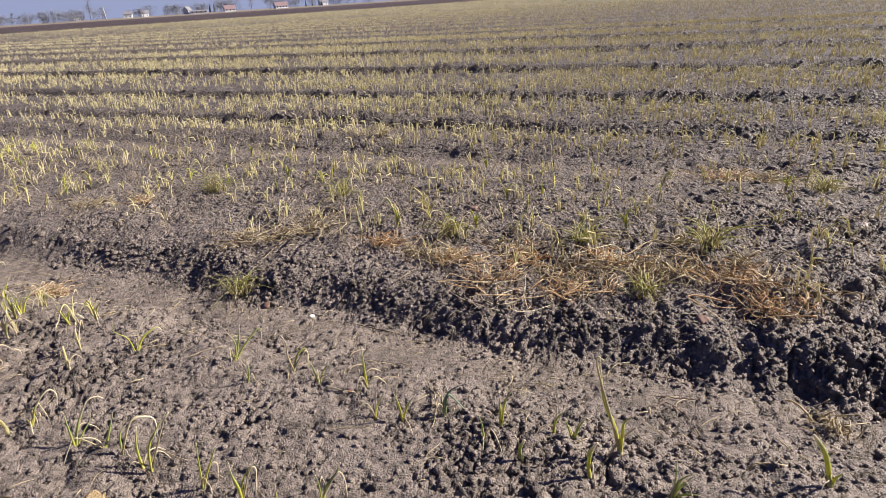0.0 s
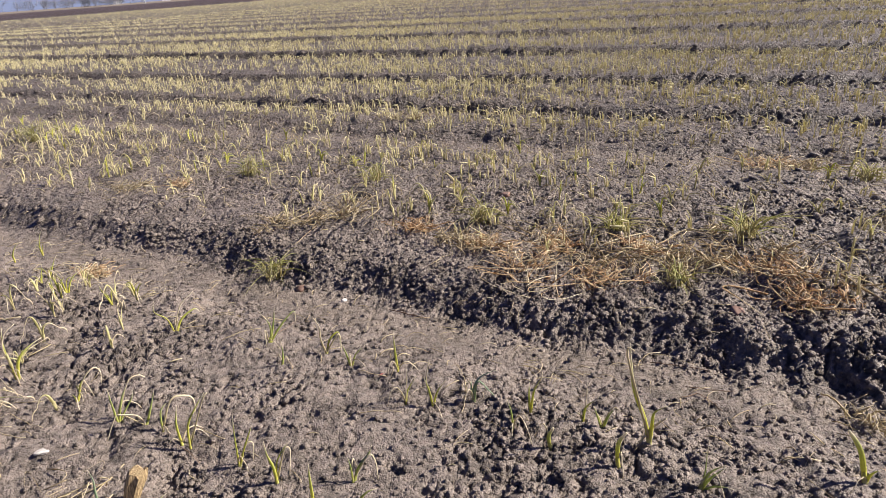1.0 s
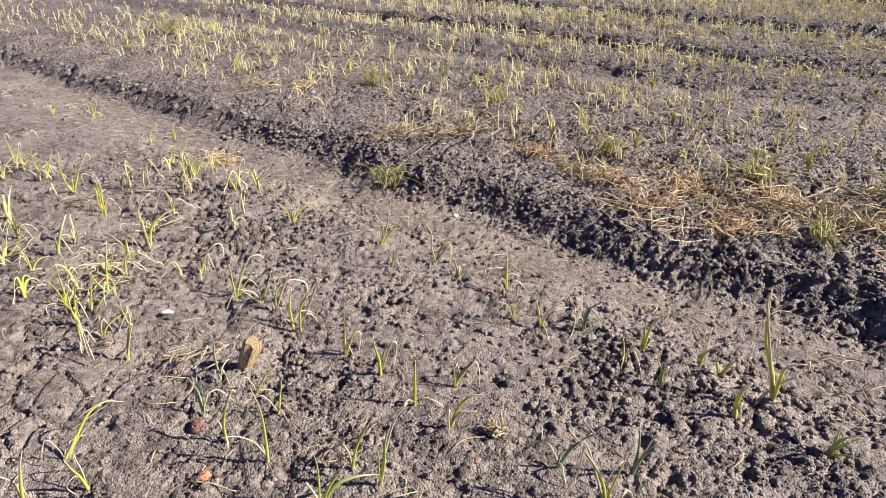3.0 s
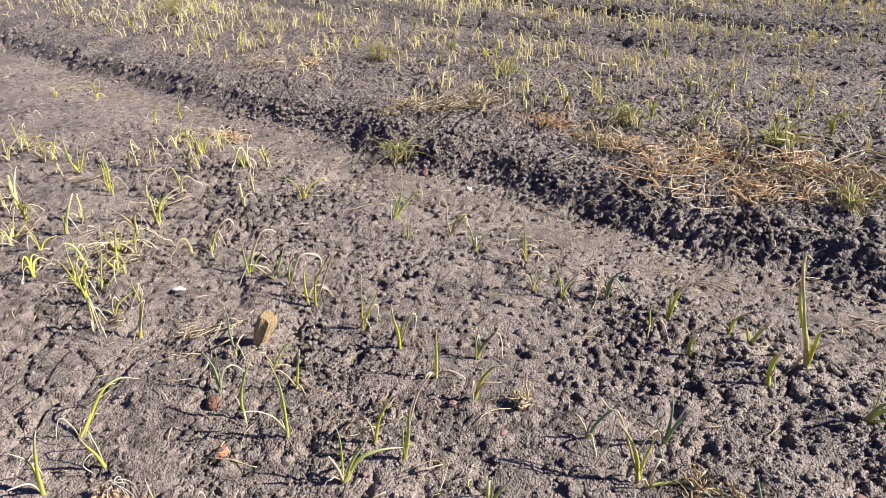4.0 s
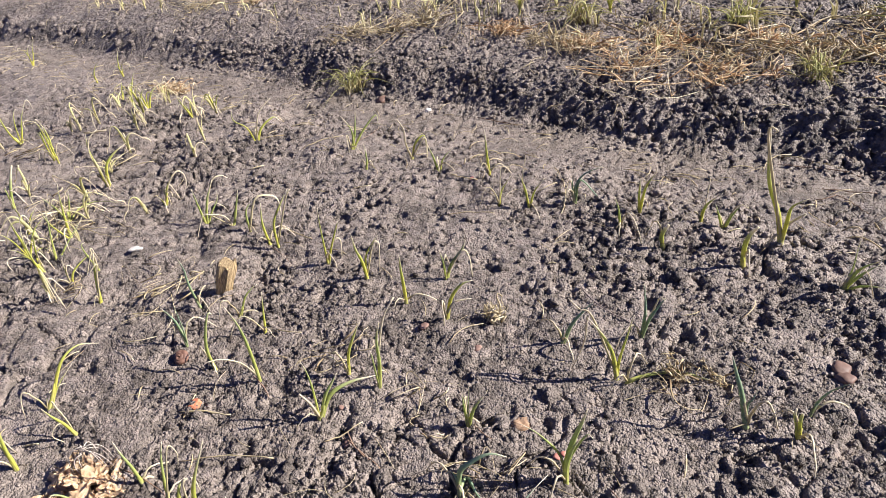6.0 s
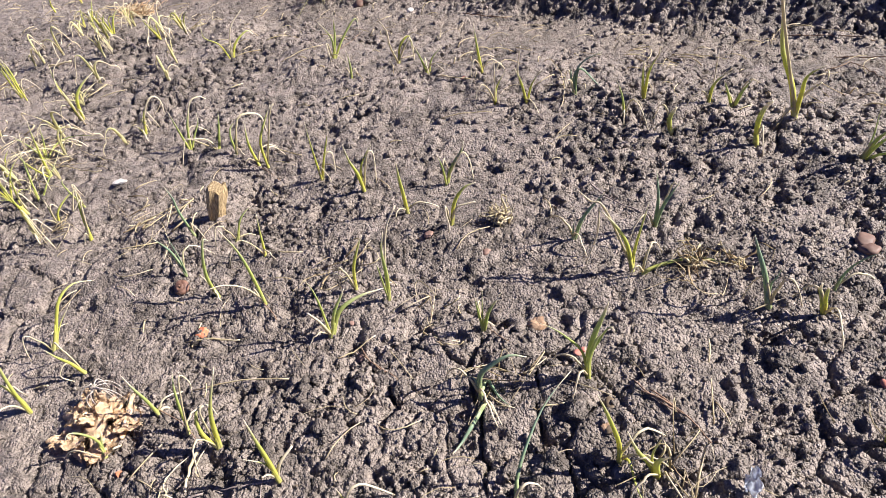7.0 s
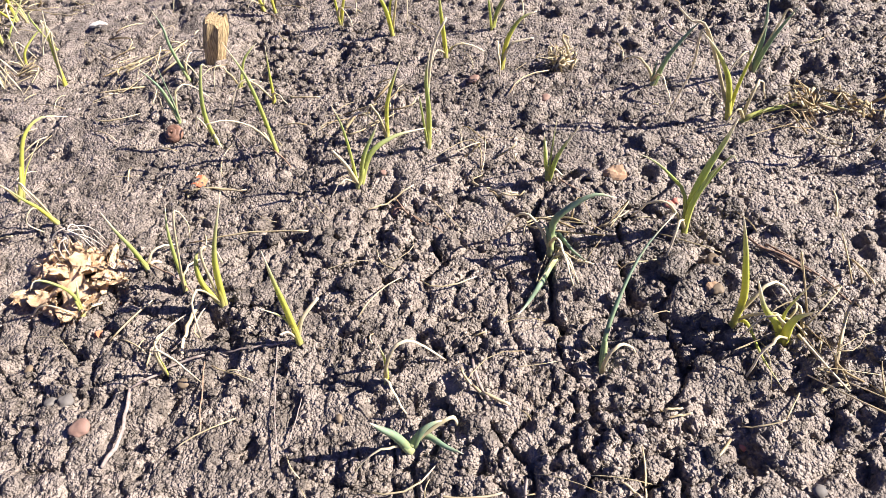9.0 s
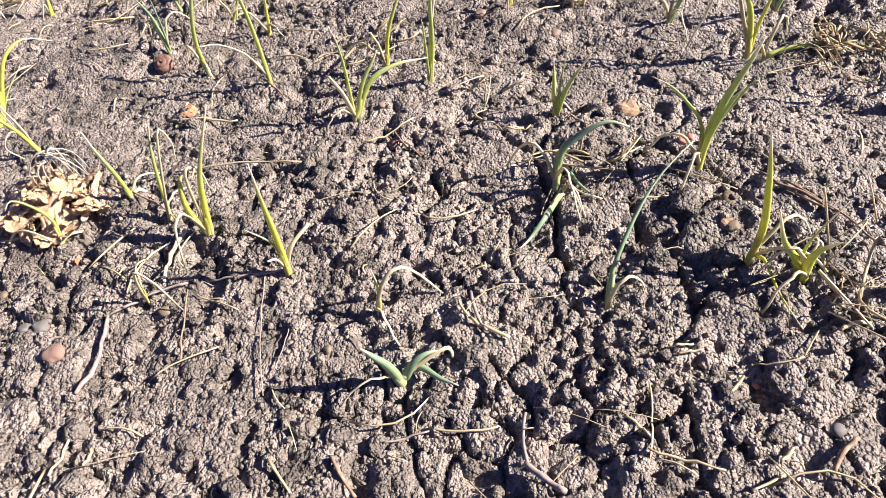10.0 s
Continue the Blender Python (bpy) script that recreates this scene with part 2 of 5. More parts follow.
def leaf_material(name, stops, dull=0.45, vary=0.11, thinness=0.33):
    m, nodes, links, b = material(name, rough=dull, spec=0.35)
    along = nodes.new("ShaderNodeAttribute")
    along.attribute_name = "along"
    tone = nodes.new("ShaderNodeValToRGB")
    while len(tone.color_ramp.elements) < len(stops):
        tone.color_ramp.elements.new(0.5)
    for e, (pos, col) in zip(tone.color_ramp.elements, stops):
        e.position, e.color = pos, (*col, 1)
    spread = nodes.new("ShaderNodeObjectInfo").outputs["Random"]
    grain = add(nodes, "ShaderNodeTexNoise", Scale=160.0, Detail=2.0)
    geo = nodes.new("ShaderNodeNewGeometry")
    links.new(geo.outputs["Position"], grain.inputs["Vector"])
    at = math_node(m, "ADD", along.outputs["Fac"], math_node(m, "MULTIPLY", math_node(m, "SUBTRACT", math_node(m, "ADD", spread, geo.outputs["Random Per Island"]), 1.0), vary))
    links.new(math_node(m, "ADD", at, math_node(m, "MULTIPLY", math_node(m, "SUBTRACT", grain.outputs["Fac"], 0.5), 0.12)), tone.inputs["Fac"])
    shade = mix_colour(m, math_node(m, "MULTIPLY", step_node(m, grain.outputs["Fac"], 0.4, 0.7), 0.25), tone.outputs["Color"], (0.36, 0.33, 0.12))
    links.new(shade, b.inputs["Base Color"])
    thin = nodes.new("ShaderNodeBsdfTranslucent")
    links.new(shade, thin.inputs["Color"])
    both = add(nodes, "ShaderNodeMixShader", Fac=thinness)
    links.new(b.outputs[0], both.inputs[1])
    links.new(thin.outputs[0], both.inputs[2])
    links.new(both.outputs[0], nodes["Material Output"].inputs["Surface"])
    return m


TAN = (0.72, 0.65, 0.5)
LEAF = {
    "yellow": leaf_material("leaf_yellow_green", [(0.0, (0.58, 0.55, 0.24)), (0.14, (0.6, 0.57, 0.11)), (0.45, (0.48, 0.5, 0.11)), (0.7, (0.46, 0.46, 0.2)), (0.86, TAN)], 0.4, 0.14, 0.42),
    "green": leaf_material("leaf_green", [(0.0, (0.56, 0.54, 0.24)), (0.14, (0.5, 0.52, 0.14)), (0.45, (0.37, 0.43, 0.14)), (0.7, (0.42, 0.45, 0.22)), (0.85, TAN)], 0.4, 0.14, 0.42),
    "blue": leaf_material("leaf_blue_green", [(0.0, (0.48, 0.5, 0.25)), (0.12, (0.3, 0.38, 0.18)), (0.5, (0.2, 0.29, 0.19)), (0.82, (0.27, 0.34, 0.24)), (0.95, TAN)]),
    "dry": leaf_material("leaf_withered", [(0.0, (0.46, 0.39, 0.22)), (0.4, (0.6, 0.52, 0.36)), (0.9, (0.66, 0.58, 0.44))], 0.6),
    "pale": leaf_material("leaf_pale", [(0.0, (0.58, 0.51, 0.32)), (0.2, (0.64, 0.59, 0.31)), (0.5, (0.6, 0.57, 0.3)), (0.72, (0.7, 0.63, 0.43)), (0.9, (0.72, 0.63, 0.47))], 0.6, 0.25, 0.55),
}
FIELD_LEAF = leaf_material("leaf_field", [(0.0, (0.56, 0.5, 0.32)), (0.25, (0.68, 0.62, 0.37)), (0.6, (0.68, 0.63, 0.39)), (0.8, (0.79, 0.72, 0.54)), (0.95, (0.8, 0.71, 0.57))], 0.5, 0.4, 0.55)


def plain_material(name, a, b_, scale, rough=0.7, relief=0.0005, stretch=(1, 1, 1)):
    m, nodes, links, b = material(name, rough=rough)
    place = nodes.new("ShaderNodeTexCoord").outputs["Object"]
    mapping = nodes.new("ShaderNodeMapping")
    mapping.inputs["Scale"].default_value = stretch
    links.new(place, mapping.inputs["Vector"])
    n = add(nodes, "ShaderNodeTexNoise", Scale=scale, Detail=5.0)
    links.new(mapping.outputs[0], n.inputs["Vector"])
    links.new(mix_colour(m, step_node(m, n.outputs["Fac"], 0.3, 0.7), a, b_), b.inputs["Base Color"])
    bump = add(nodes, "ShaderNodeBump", Strength=1.0, Distance=relief)
    links.new(n.outputs["Fac"], bump.inputs["Height"])
    links.new(bump.outputs[0], b.inputs["Normal"])
    return m


STRAW = leaf_material("straw", [(0.0, (0.34, 0.25, 0.15)), (0.35, (0.54, 0.45, 0.29)), (0.7, (0.5, 0.41, 0.26)), (1.0, (0.62, 0.53, 0.38))], 0.6, 0.45)
GOLD = leaf_material("withered_gold", [(0.0, (0.44, 0.27, 0.15)), (0.35, (0.66, 0.46, 0.28)), (0.65, (0.74, 0.58, 0.38)), (1.0, (0.8, 0.72, 0.54))], 0.6, 0.6, 0.4)
GRASS = leaf_material("grass_blade", [(0.0, (0.5, 0.44, 0.25)), (0.35, (0.46, 0.46, 0.18)), (0.7, (0.52, 0.49, 0.27)), (1.0, (0.64, 0.56, 0.4))], 0.55, 0.5, 0.55)

# ---- mesh helpers ----


def mesh_object(name, verts, faces, mat, parent=None, label="", along=None, smooth=True):
    me = bpy.data.meshes.new(name)
    me.from_pydata([tuple(v) for v in verts], [], faces)
    if along is not None:
        me.attributes.new("along", "FLOAT", "POINT").data.foreach_set("value", np.asarray(along, np.float32))
    me.materials.append(mat)
    if smooth:
        me.polygons.foreach_set("use_smooth", [True] * len(me.polygons))
    ob = new(name, me)
    if parent is not None:
        ob.parent = parent
    if label:
        tagged(ob, label)
    return ob


def tube(points, radii, sides=6, flat=1.0, marks=None):
    """A closed tapering tube along points: vertices, faces, and how far along each vertex lies."""
    pts = [Vector(p) for p in points]
    verts, faces, along = [], [], []
    side = None
    for i, p in enumerate(pts):
        d = (pts[min(i + 1, len(pts) - 1)] - pts[max(i - 1, 0)]).normalized()
        if side is None:
            side = d.cross(Vector((0.3, 0.9, 0.1))).normalized()
        side = (side - d * side.dot(d)).normalized()
        up = d.cross(side)
        for k in range(sides):
            t = 2 * math.pi * k / sides
            verts.append(p + side * (radii[i] * math.cos(t)) + up * (radii[i] * flat * math.sin(t)))
            along.append(marks[i] if marks else i / (len(pts) - 1))
    for i in range(len(pts) - 1):
        for k in range(sides):
            j = (k + 1) % sides
            faces.append((i * sides + k, i * sides + j, (i + 1) * sides + j, (i + 1) * sides + k))
    faces.append(tuple(range(sides))[::-1])
    faces.append(tuple((len(pts) - 1) * sides + k for k in range(sides)))
    return verts, faces, along


def bent(a, mid, b, n):
    """Points on the arc from a through mid to b."""
    a, mid, b = Vector(a), Vector(mid), Vector(b)
    c = mid * 2 - (a + b) * 0.5
    return [a * (1 - t) ** 2 + c * (2 * t * (1 - t)) + b * t ** 2 for t in (i / n for i in range(n + 1))]


class Heap:
    """Collects many small pieces into one mesh."""

    def __init__(self):
        self.v, self.f, self.a = [], [], []

    def put(self, verts, faces, along):
        k = len(self.v)
        self.v += [tuple(v) for v in verts]
        self.f += [tuple(i + k for i in f) for f in faces]
        self.a += along

    def done(self, name, mat):
        return mesh_object(name, self.v, self.f, mat, along=self.a)


# ---- ground: one sheet, finer near the walk ----


def build_ground():
    ang = np.concatenate([np.radians(np.linspace(-39, 51, 500)), np.radians(np.linspace(51, 321, 50))[1:-1]])
    rad = [0.02, 0.12, 0.22, 0.32, 0.4, 0.46]
    while rad[-1] < 3500:
        r = rad[-1]
        rad.append(r + (0.0025 if r < 0.95 else 0.003 * r if r < 1.5 else 0.0042 * r if r < 5 else 0.0075 * r if r < 12 else 0.014 * r if r < 40 else 0.06 * r))
    rad = np.array(rad)
    A, R = np.meshgrid(ang, rad)
    x, y = (-0.15 - R * np.sin(A)).ravel(), (-0.1 + R * np.cos(A)).ravel()
    z = ground_z(x, y)
    # behind and beside the walk the sheet is too coarse for clods: only its lie
    wide = ((A > radians(51)) & (A < radians(321))).ravel()
    z[wide] = lie(x[wide], y[wide])[2]
    na, nr = len(ang), len(rad)
    i, j = np.meshgrid(np.arange(nr - 1), np.arange(na), indexing="ij")
    k = (j + 1) % na
    quads = np.stack([i * na + j, (i + 1) * na + j, (i + 1) * na + k, i * na + k], -1).reshape(-1, 4)[:, ::-1]
    co = np.stack([x, y, z], 1)
    co = np.concatenate([co, [[-0.15, -0.1, float(z[:na].mean())]]])
    rim = np.stack([np.arange(na), (np.arange(na) + 1) % na, np.full(na, len(co) - 1)], 1)
    me = bpy.data.meshes.new("ground")
    me.vertices.add(len(co))
    me.vertices.foreach_set("co", co.astype(np.float32).ravel())
    loops = np.concatenate([quads.ravel(), rim.ravel()])
    me.loops.add(len(loops))
    me.loops.foreach_set("vertex_index", loops.astype(np.int32))
    starts = np.concatenate([np.arange(len(quads)) * 4, len(quads) * 4 + np.arange(na) * 3])
    me.polygons.add(len(starts))
    me.polygons.foreach_set("loop_start", starts.astype(np.int32))
    me.polygons.foreach_set("use_smooth", np.ones(len(starts), bool))
    me.update()
    me.validate()
    me.materials.append(SOIL)
    return tagged(new("ground", me), "dark crumbly clay soil of a field with wheel tracks", "ground", kind="structure")


GROUND = build_ground()

# ---- young onions near the walk ----
OUTLINE = {"yellow": "young onion plant with yellow-green leaves rooted in dark soil", "green": "young onion plant with green tapering leaves rooted in dark soil",
           "blue": "young onion plant with blue-green waxy leaves on dark soil", "pale": "small onion plant with pale yellow hooked leaves", "stub": "thick yellowed onion shoot with a broken brown tip"}


def leaf_radii(d, n, blunt=False):
    out = []
    for i in range(n + 1):
        t = i / n
        out.append(max(0.0004, 0.55 * d * (0.82 + 0.18 * math.sin(min(t, 0.4) / 0.4 * 1.57)) * ((1 - 0.5 * t ** 3) if blunt else (1 - t ** 1.6 * 0.9))))
    return out


def curve_through(knots, n):
    """About n steps of a smooth curve through all knots."""
    ends = [knots[0] * 2 - knots[1], *knots, knots[-1] * 2 - knots[-2]]
    each = max(2, round(n / (len(knots) - 1)))
    pts = []
    for a, b, c, d in zip(ends, ends[1:], ends[2:], ends[3:]):
        for t in (i / each for i in range(each)):
            pts.append(b + (c - a) * (0.5 * t) + (a * 2 - b * 5 + c * 4 - d) * (0.5 * t * t) + (b * 3 - a - c * 3 + d) * (0.5 * t ** 3))
    return [*pts, knots[-1].copy()]


def hanging_leaves(thing, x, y, base_z, count):
    """Thin withered leaves that hang from the stem to the soil."""
    for i in range(count):
        aim, far = random.uniform(0, 6.28), random.uniform(0.02, 0.055)
        gx, gy = math.cos(aim) * far, math.sin(aim) * far
        up = random.uniform(0.014, 0.05)
        drop = float(ground_z(x + gx, y + gy)[0]) - base_z + 0.004
        pts = bent((0, 0, 0.004), (gx * 0.45, gy * 0.45, up), (gx, gy, drop), 9)
        pts = [p + Vector((random.gauss(0, 0.0006), random.gauss(0, 0.0006), 0)) for p in pts]
        v, f, a = tube(pts, [0.0019 * (1 - 0.5 * k / 9) for k in range(10)], 5, 0.6)
        mesh_object("withered_leaf", v, f, LEAF["dry"], thing, "thin pale withered leaf", along=a)


def onion(tone, x, y, turn, *leaves):
    """A plant at (x, y). A leaf: its state (live, dry, or lying on the soil), thickness in mm, then, point by point along it, how far aside and how high it is,
    in the upright plane that stands at turn degrees; for a lying leaf these are steps on the plan. A leaf with no state: thickness, then
    its middle and tip in that plane; with a sixth number it lies on the ground, and these are its middle and tip on the plan."""
    base_z = float(ground_z(x, y)[0])
    thing = new("onion_plant")
    thing.location = (x, y, base_z)
    tagged(thing, OUTLINE[tone], "onion", "young onions in the bed")
    c, s = math.cos(radians(turn)), math.sin(radians(turn))
    mat = LEAF[{"stub": "yellow"}.get(tone, tone)]
    first = None
    for leaf in (l for l in leaves if isinstance(l[0], str)):
        state, d, steps = leaf[0], leaf[1], list(zip(leaf[2::2], leaf[3::2]))
        if state == "lying":
            over = [float(ground_z(x + p, y + q)[0]) - base_z + 0.004 + d * 0.0004 for p, q in steps]
            knots = [Vector((p, q, h)) for (p, q), h in zip(steps, over)]
            knots = [k + Vector((0, 0, max(0.0, (max(over) - k.z) * 0.35))) for k in knots]
        else:
            lean = random.uniform(-0.12, 0.12)
            knots = [Vector((c * p - s * lean * q, s * p + c * lean * q, q)) for p, q in steps]
        pts = curve_through([Vector((0, 0, -0.008 if state == "live" else 0.004)), *knots], 12)
        n = len(pts) - 1
        first = first or pts
        blunt = tone == "stub"
        radii = leaf_radii(d * (0.0009 if blunt else 0.00115), n, blunt) if state != "dry" else [d * 0.0008 * (1 - 0.45 * k / n) for k in range(n + 1)]
        v, f, a = tube(pts, radii, 8, 0.72 if state != "dry" else 0.65, [k / n * 0.95 for k in range(n + 1)])
        mesh_object("leaf" if state != "dry" else "withered_leaf", v, f, mat if state != "dry" else LEAF["dry"], thing, "thin pale withered leaf" if state == "dry" else "", along=a)
    if isinstance(leaves[0][0], str):
        hanging_leaves(thing, x, y, base_z, max(0, 2 - sum(l[0] == "dry" for l in leaves)))
        d = max(l[1] for l in leaves) * 0.001
        k = [Vector((0, 0, -0.012)), Vector((0, 0, 0.0)), first[2] * 0.8, first[3] * 0.8]
        v, f, a = tube(k, [d * 0.5, d * 0.56, d * 0.5, d * 0.36], 8, 1.0, [0.0, 0.05, 0.12, 0.2])
        mesh_object("stem", v, f, mat, thing, "pale stem sheath", along=a)
        return thing
    if len(leaves) < 3 and tone in ("yellow", "green") and len(leaves[0]) == 5 and leaves[0][4] > 0.05 and random.random() < 0.8:
        # a younger leaf on the other side
        d, a1, b1, a2, b2 = leaves[0]
        side, h = random.uniform(-0.035, 0.035), b2 * random.uniform(0.35, 0.8)
        leaves = (*leaves, (d * 0.65, side * 0.4, h * 0.7, side, h))
        if random.random() < 0.3:
            leaves = (*leaves, (d * 0.55, side * -0.5, h * 0.95, side * -1.6, h * random.uniform(0.3, 0.8)))
    for i, leaf in enumerate(leaves):
        d, a1, b1, a2, b2 = leaf[:5]
        out = random.uniform(-0.2, 0.2)
        if len(leaf) == 7:
            mid, tip = leaf[1:4], leaf[4:7]
        elif len(leaf) == 6:
            z1, z2 = float(ground_z(x + a1, y + b1)[0]) - base_z, float(ground_z(x + a2, y + b2)[0]) - base_z
            mid, tip = (a1, b1, max(z1, 0) + 0.007 + d * 0.0005), (a2, b2, z2 + 0.004)
        else:
            mid, tip = (c * a1 - s * out * b1 * 0.5, s * a1 + c * out * b1 * 0.5, b1), (c * a2 - s * out * b2, s * a2 + c * out * b2, b2)
        n = 11
        pts = bent((0, 0, -0.008), mid, tip, n)
        wob = random.uniform(0, 6)
        pts = [p + Vector((math.sin(wob + k * 0.9), math.cos(wob * 2 + k * 0.8), 0)) * (0.0011 * k / n) for k, p in enumerate(pts)]
        first = first or pts
        blunt = tone == "stub" or d > 8
        radii = leaf_radii(d * 0.001, n, blunt)
        if not blunt and len(leaf) == 5 and random.random() < (0.65 if tone == "pale" else 0.3):
            # a withered end, bent over and hanging
            e, way = pts[-1], (pts[-1] - pts[-2]).normalized()
            hang = min(random.uniform(0.01, 0.03), max(0.008, e.z * 0.8))
            side = Vector((c, s, 0)) * (1 if way.x * c + way.y * s > -0.2 else -1) * hang * random.uniform(0.25, 0.8)
            end = e + side + way * hang * 0.1 - Vector((0, 0, hang * 0.8))
            pts = pts + bent(e, e + way * hang * 0.35 + side * 0.55, end, 7)[1:]
            radii = radii[:-1] + [radii[-3] * 0.8] + [0.0021 - 0.0002 * k for k in range(6)] + [0.0005]
        marks = [min(1.0, k / n * 0.93) for k in range(len(pts))]
        v, f, a = tube(pts, radii, 7, 0.6, marks)
        mesh_object("leaf", v, f, mat, thing, along=a)
    hanging_leaves(thing, x, y, base_z, random.choice((1, 1, 2, 2)))
    d = max(l[0] for l in leaves) * 0.001
    h = min(0.022, first[5].z * 0.8) if first[5].z > 0.012 else 0.01
    k = [Vector((0, 0, -0.012)), first[1] * 0.3, Vector((first[4].x * 0.35, first[4].y * 0.35, h * 0.6)), Vector((first[4].x * 0.5, first[4].y * 0.5, h))]
    v, f, a = tube(k, [d * 0.4, d * 0.48, d * 0.42, d * 0.34], 8, 1.0, [0.0, 0.05, 0.12, 0.2])
    mesh_object("stem", v, f, mat, thing, "pale stem sheath", along=a)
    return thing


onion("yellow", -0.574, 0.619, 54, (2.1, 0.003, 0.014, 0.011, 0.030))
onion("blue", -0.204, 0.627, -7, (4.2, 0.015, 0.049, 0.037, 0.062, 0.112, 0.066))
onion("green", 0.265, 1.110, -26, (6.0, 0.013, 0.042, 0.036, 0.073), (6.0, 0.015, 0.028, 0.036, 0.052), (3.0, 0.006, 0.041, 0.006, 0.094), (5.0, 0.024, 0.016, 0.053, 0.019))
onion("yellow", -1.104, 1.166, 51, (6.0, -0.007, 0.047, 0.008, 0.114))
onion("green", -1.111, 1.208, 49, (5.0, 0.014, 0.053, 0.029, 0.097), (4.0, 0.036, 0.025, 0.086, 0.062))
onion("stub", 0.137, 0.841, -29, (4.2, -0.003, 0.027, -0.004, 0.045), (4.2, -0.007, 0.023, -0.012, 0.045))
onion("yellow", 0.148, 0.690, -37, (5.0, -0.004, 0.016, -0.008, 0.027))
onion("yellow", -1.177, 1.214, 48, (7.2, 0.004, 0.053, 0.004, 0.105), (4.8, 0.027, 0.044, 0.062, 0.071))
onion("green", -1.367, 1.407, 48, (8.4, 0.013, 0.041, 0.040, 0.091))
onion("yellow", -1.134, 1.288, 45, (7.2, 0.009, 0.053, 0.026, 0.114), (6.0, -0.018, 0.034, -0.028, 0.092))
onion("yellow", -1.615, 1.749, 45, (7.2, -0.017, 0.065, -0.004, 0.129), (7.2, 0.022, 0.047, 0.052, 0.100))
onion("yellow", -1.806, 1.849, 47, (7.2, 0.020, 0.045, 0.038, 0.086))
onion("yellow", -1.857, 1.877, 47, (6.0, -0.005, 0.057, 0.006, 0.130))
onion("yellow", -1.451, 1.660, 44, (7.2, 0.014, 0.059, 0.010, 0.109), (4.8, 0.008, 0.077, -0.003, 0.112))
onion("yellow", -1.355, 1.977, 36, (7.2, -0.003, 0.047, -0.011, 0.084), (7.2, 0.023, 0.051, 0.061, 0.072))
onion("yellow", -1.475, 2.039, 37, (4.8, 0.009, 0.036, 0.018, 0.063))
onion("yellow", -1.145, 1.865, 32, (6.0, -0.015, 0.046, -0.022, 0.072))
onion("yellow", -1.509, 1.386, 52, (7.2, 0.014, 0.041, 0.032, 0.079), (6.0, 0.035, 0.026, 0.065, 0.061))
onion("yellow", -1.996, 1.926, 49, (6.0, -0.002, 0.052, -0.005, 0.090))
onion("yellow", -1.673, 1.570, 50, (6.0, 0.009, 0.039, 0.013, 0.078))
onion("yellow", -1.712, 2.393, 37, (6.0, -0.000, 0.050, 0.025, 0.102))
onion("yellow", -2.207, 2.543, 43, (6.0, 0.023, 0.050, 0.040, 0.095), (4.8, 0.003, 0.053, -0.012, 0.079))
onion("yellow", -2.350, 2.482, 46, (6.0, 0.023, 0.034, 0.055, 0.053))
onion("yellow", -1.750, 2.298, 39, (6.0, 0.004, 0.043, 0.036, 0.075))
onion("yellow", -1.492, 2.102, 38, (6.0, 0.019, 0.033, 0.040, 0.065))
onion("yellow", 0.532, 1.117, -36, (8.4, -0.014, 0.054, -0.036, 0.096))
onion("yellow", -1.416, 1.636, 45, (4.8, 0.002, 0.057, 0.004, 0.104))
onion("yellow", -1.145, 1.198, 50, (6.0, 0.009, 0.044, 0.019, 0.091))
onion("green", -1.182, 1.348, 47, (4.8, 0.018, 0.040, 0.028, 0.067), (4.8, 0.019, 0.060, 0.129, 0.056, 1), (4.2, -0.013, 0.050, -0.029, 0.076))
onion("pale", -1.099, 1.267, 47, (4.8, 0.002, 0.038, -0.026, 0.065))
onion("pale", -1.174, 1.271, 49, (4.2, 0.025, 0.022, 0.035, 0.078))
onion("blue", 0.158, 0.875, -29, (3.6, 0.008, 0.043, 0.031, 0.084))
onion("green", -0.554, 0.909, 34, ("live", 4.8, 0.003, 0.062, 0.002, 0.105, -0.005, 0.145), ("dry", 2.6, -0.003, 0.018, -0.014, 0.044, -0.035, 0.063, -0.056, 0.068))
onion("green", -0.641, 0.938, 39, ("live", 5.3, 0.000, 0.040, 0.008, 0.076, 0.022, 0.109, 0.028, 0.103))
onion("blue", -0.706, 0.978, 40, ("live", 4.4, 0.001, 0.040, -0.004, 0.063, -0.010, 0.079), ("live", 2.6, 0.005, 0.031, 0.007, 0.063, 0.009, 0.088))
onion("blue", -0.724, 1.064, 38, ("live", 4.4, -0.002, 0.048, 0.001, 0.076, -0.001, 0.100))
onion("yellow", -0.591, 1.015, 32, ("live", 4, 0.008, 0.034, 0.017, 0.073))
onion("green", -0.653, 1.056, 34, ("live", 3.5, 0.017, 0.031, 0.031, 0.045, 0.043, 0.051), ("dry", 2.2, 0.021, 0.002, 0.040, -0.017))
onion("green", -0.375, 0.903, 19, ("live", 5.3, 0.009, 0.046, 0.013, 0.089, 0.022, 0.119), ("dry", 2.6, 0.013, 0.064, 0.028, 0.111, 0.046, 0.136), ("live", 2.6, 0.002, 0.060, 0.002, 0.076))
onion("green", -0.445, 0.849, 28, ("live", 5.7, 0.022, 0.033, 0.052, 0.044, 0.086, 0.040), ("live", 4.4, 0.015, 0.032, 0.032, 0.055, 0.039, 0.064), ("live", 3.1, 0.004, 0.051, 0.004, 0.081, 0.001, 0.101), ("dry", 4, -0.005, 0.034, -0.013, 0.058))
onion("yellow", -0.424, 0.923, 23, ("live", 4.4, 0.008, 0.037, 0.024, 0.071, 0.034, 0.086))
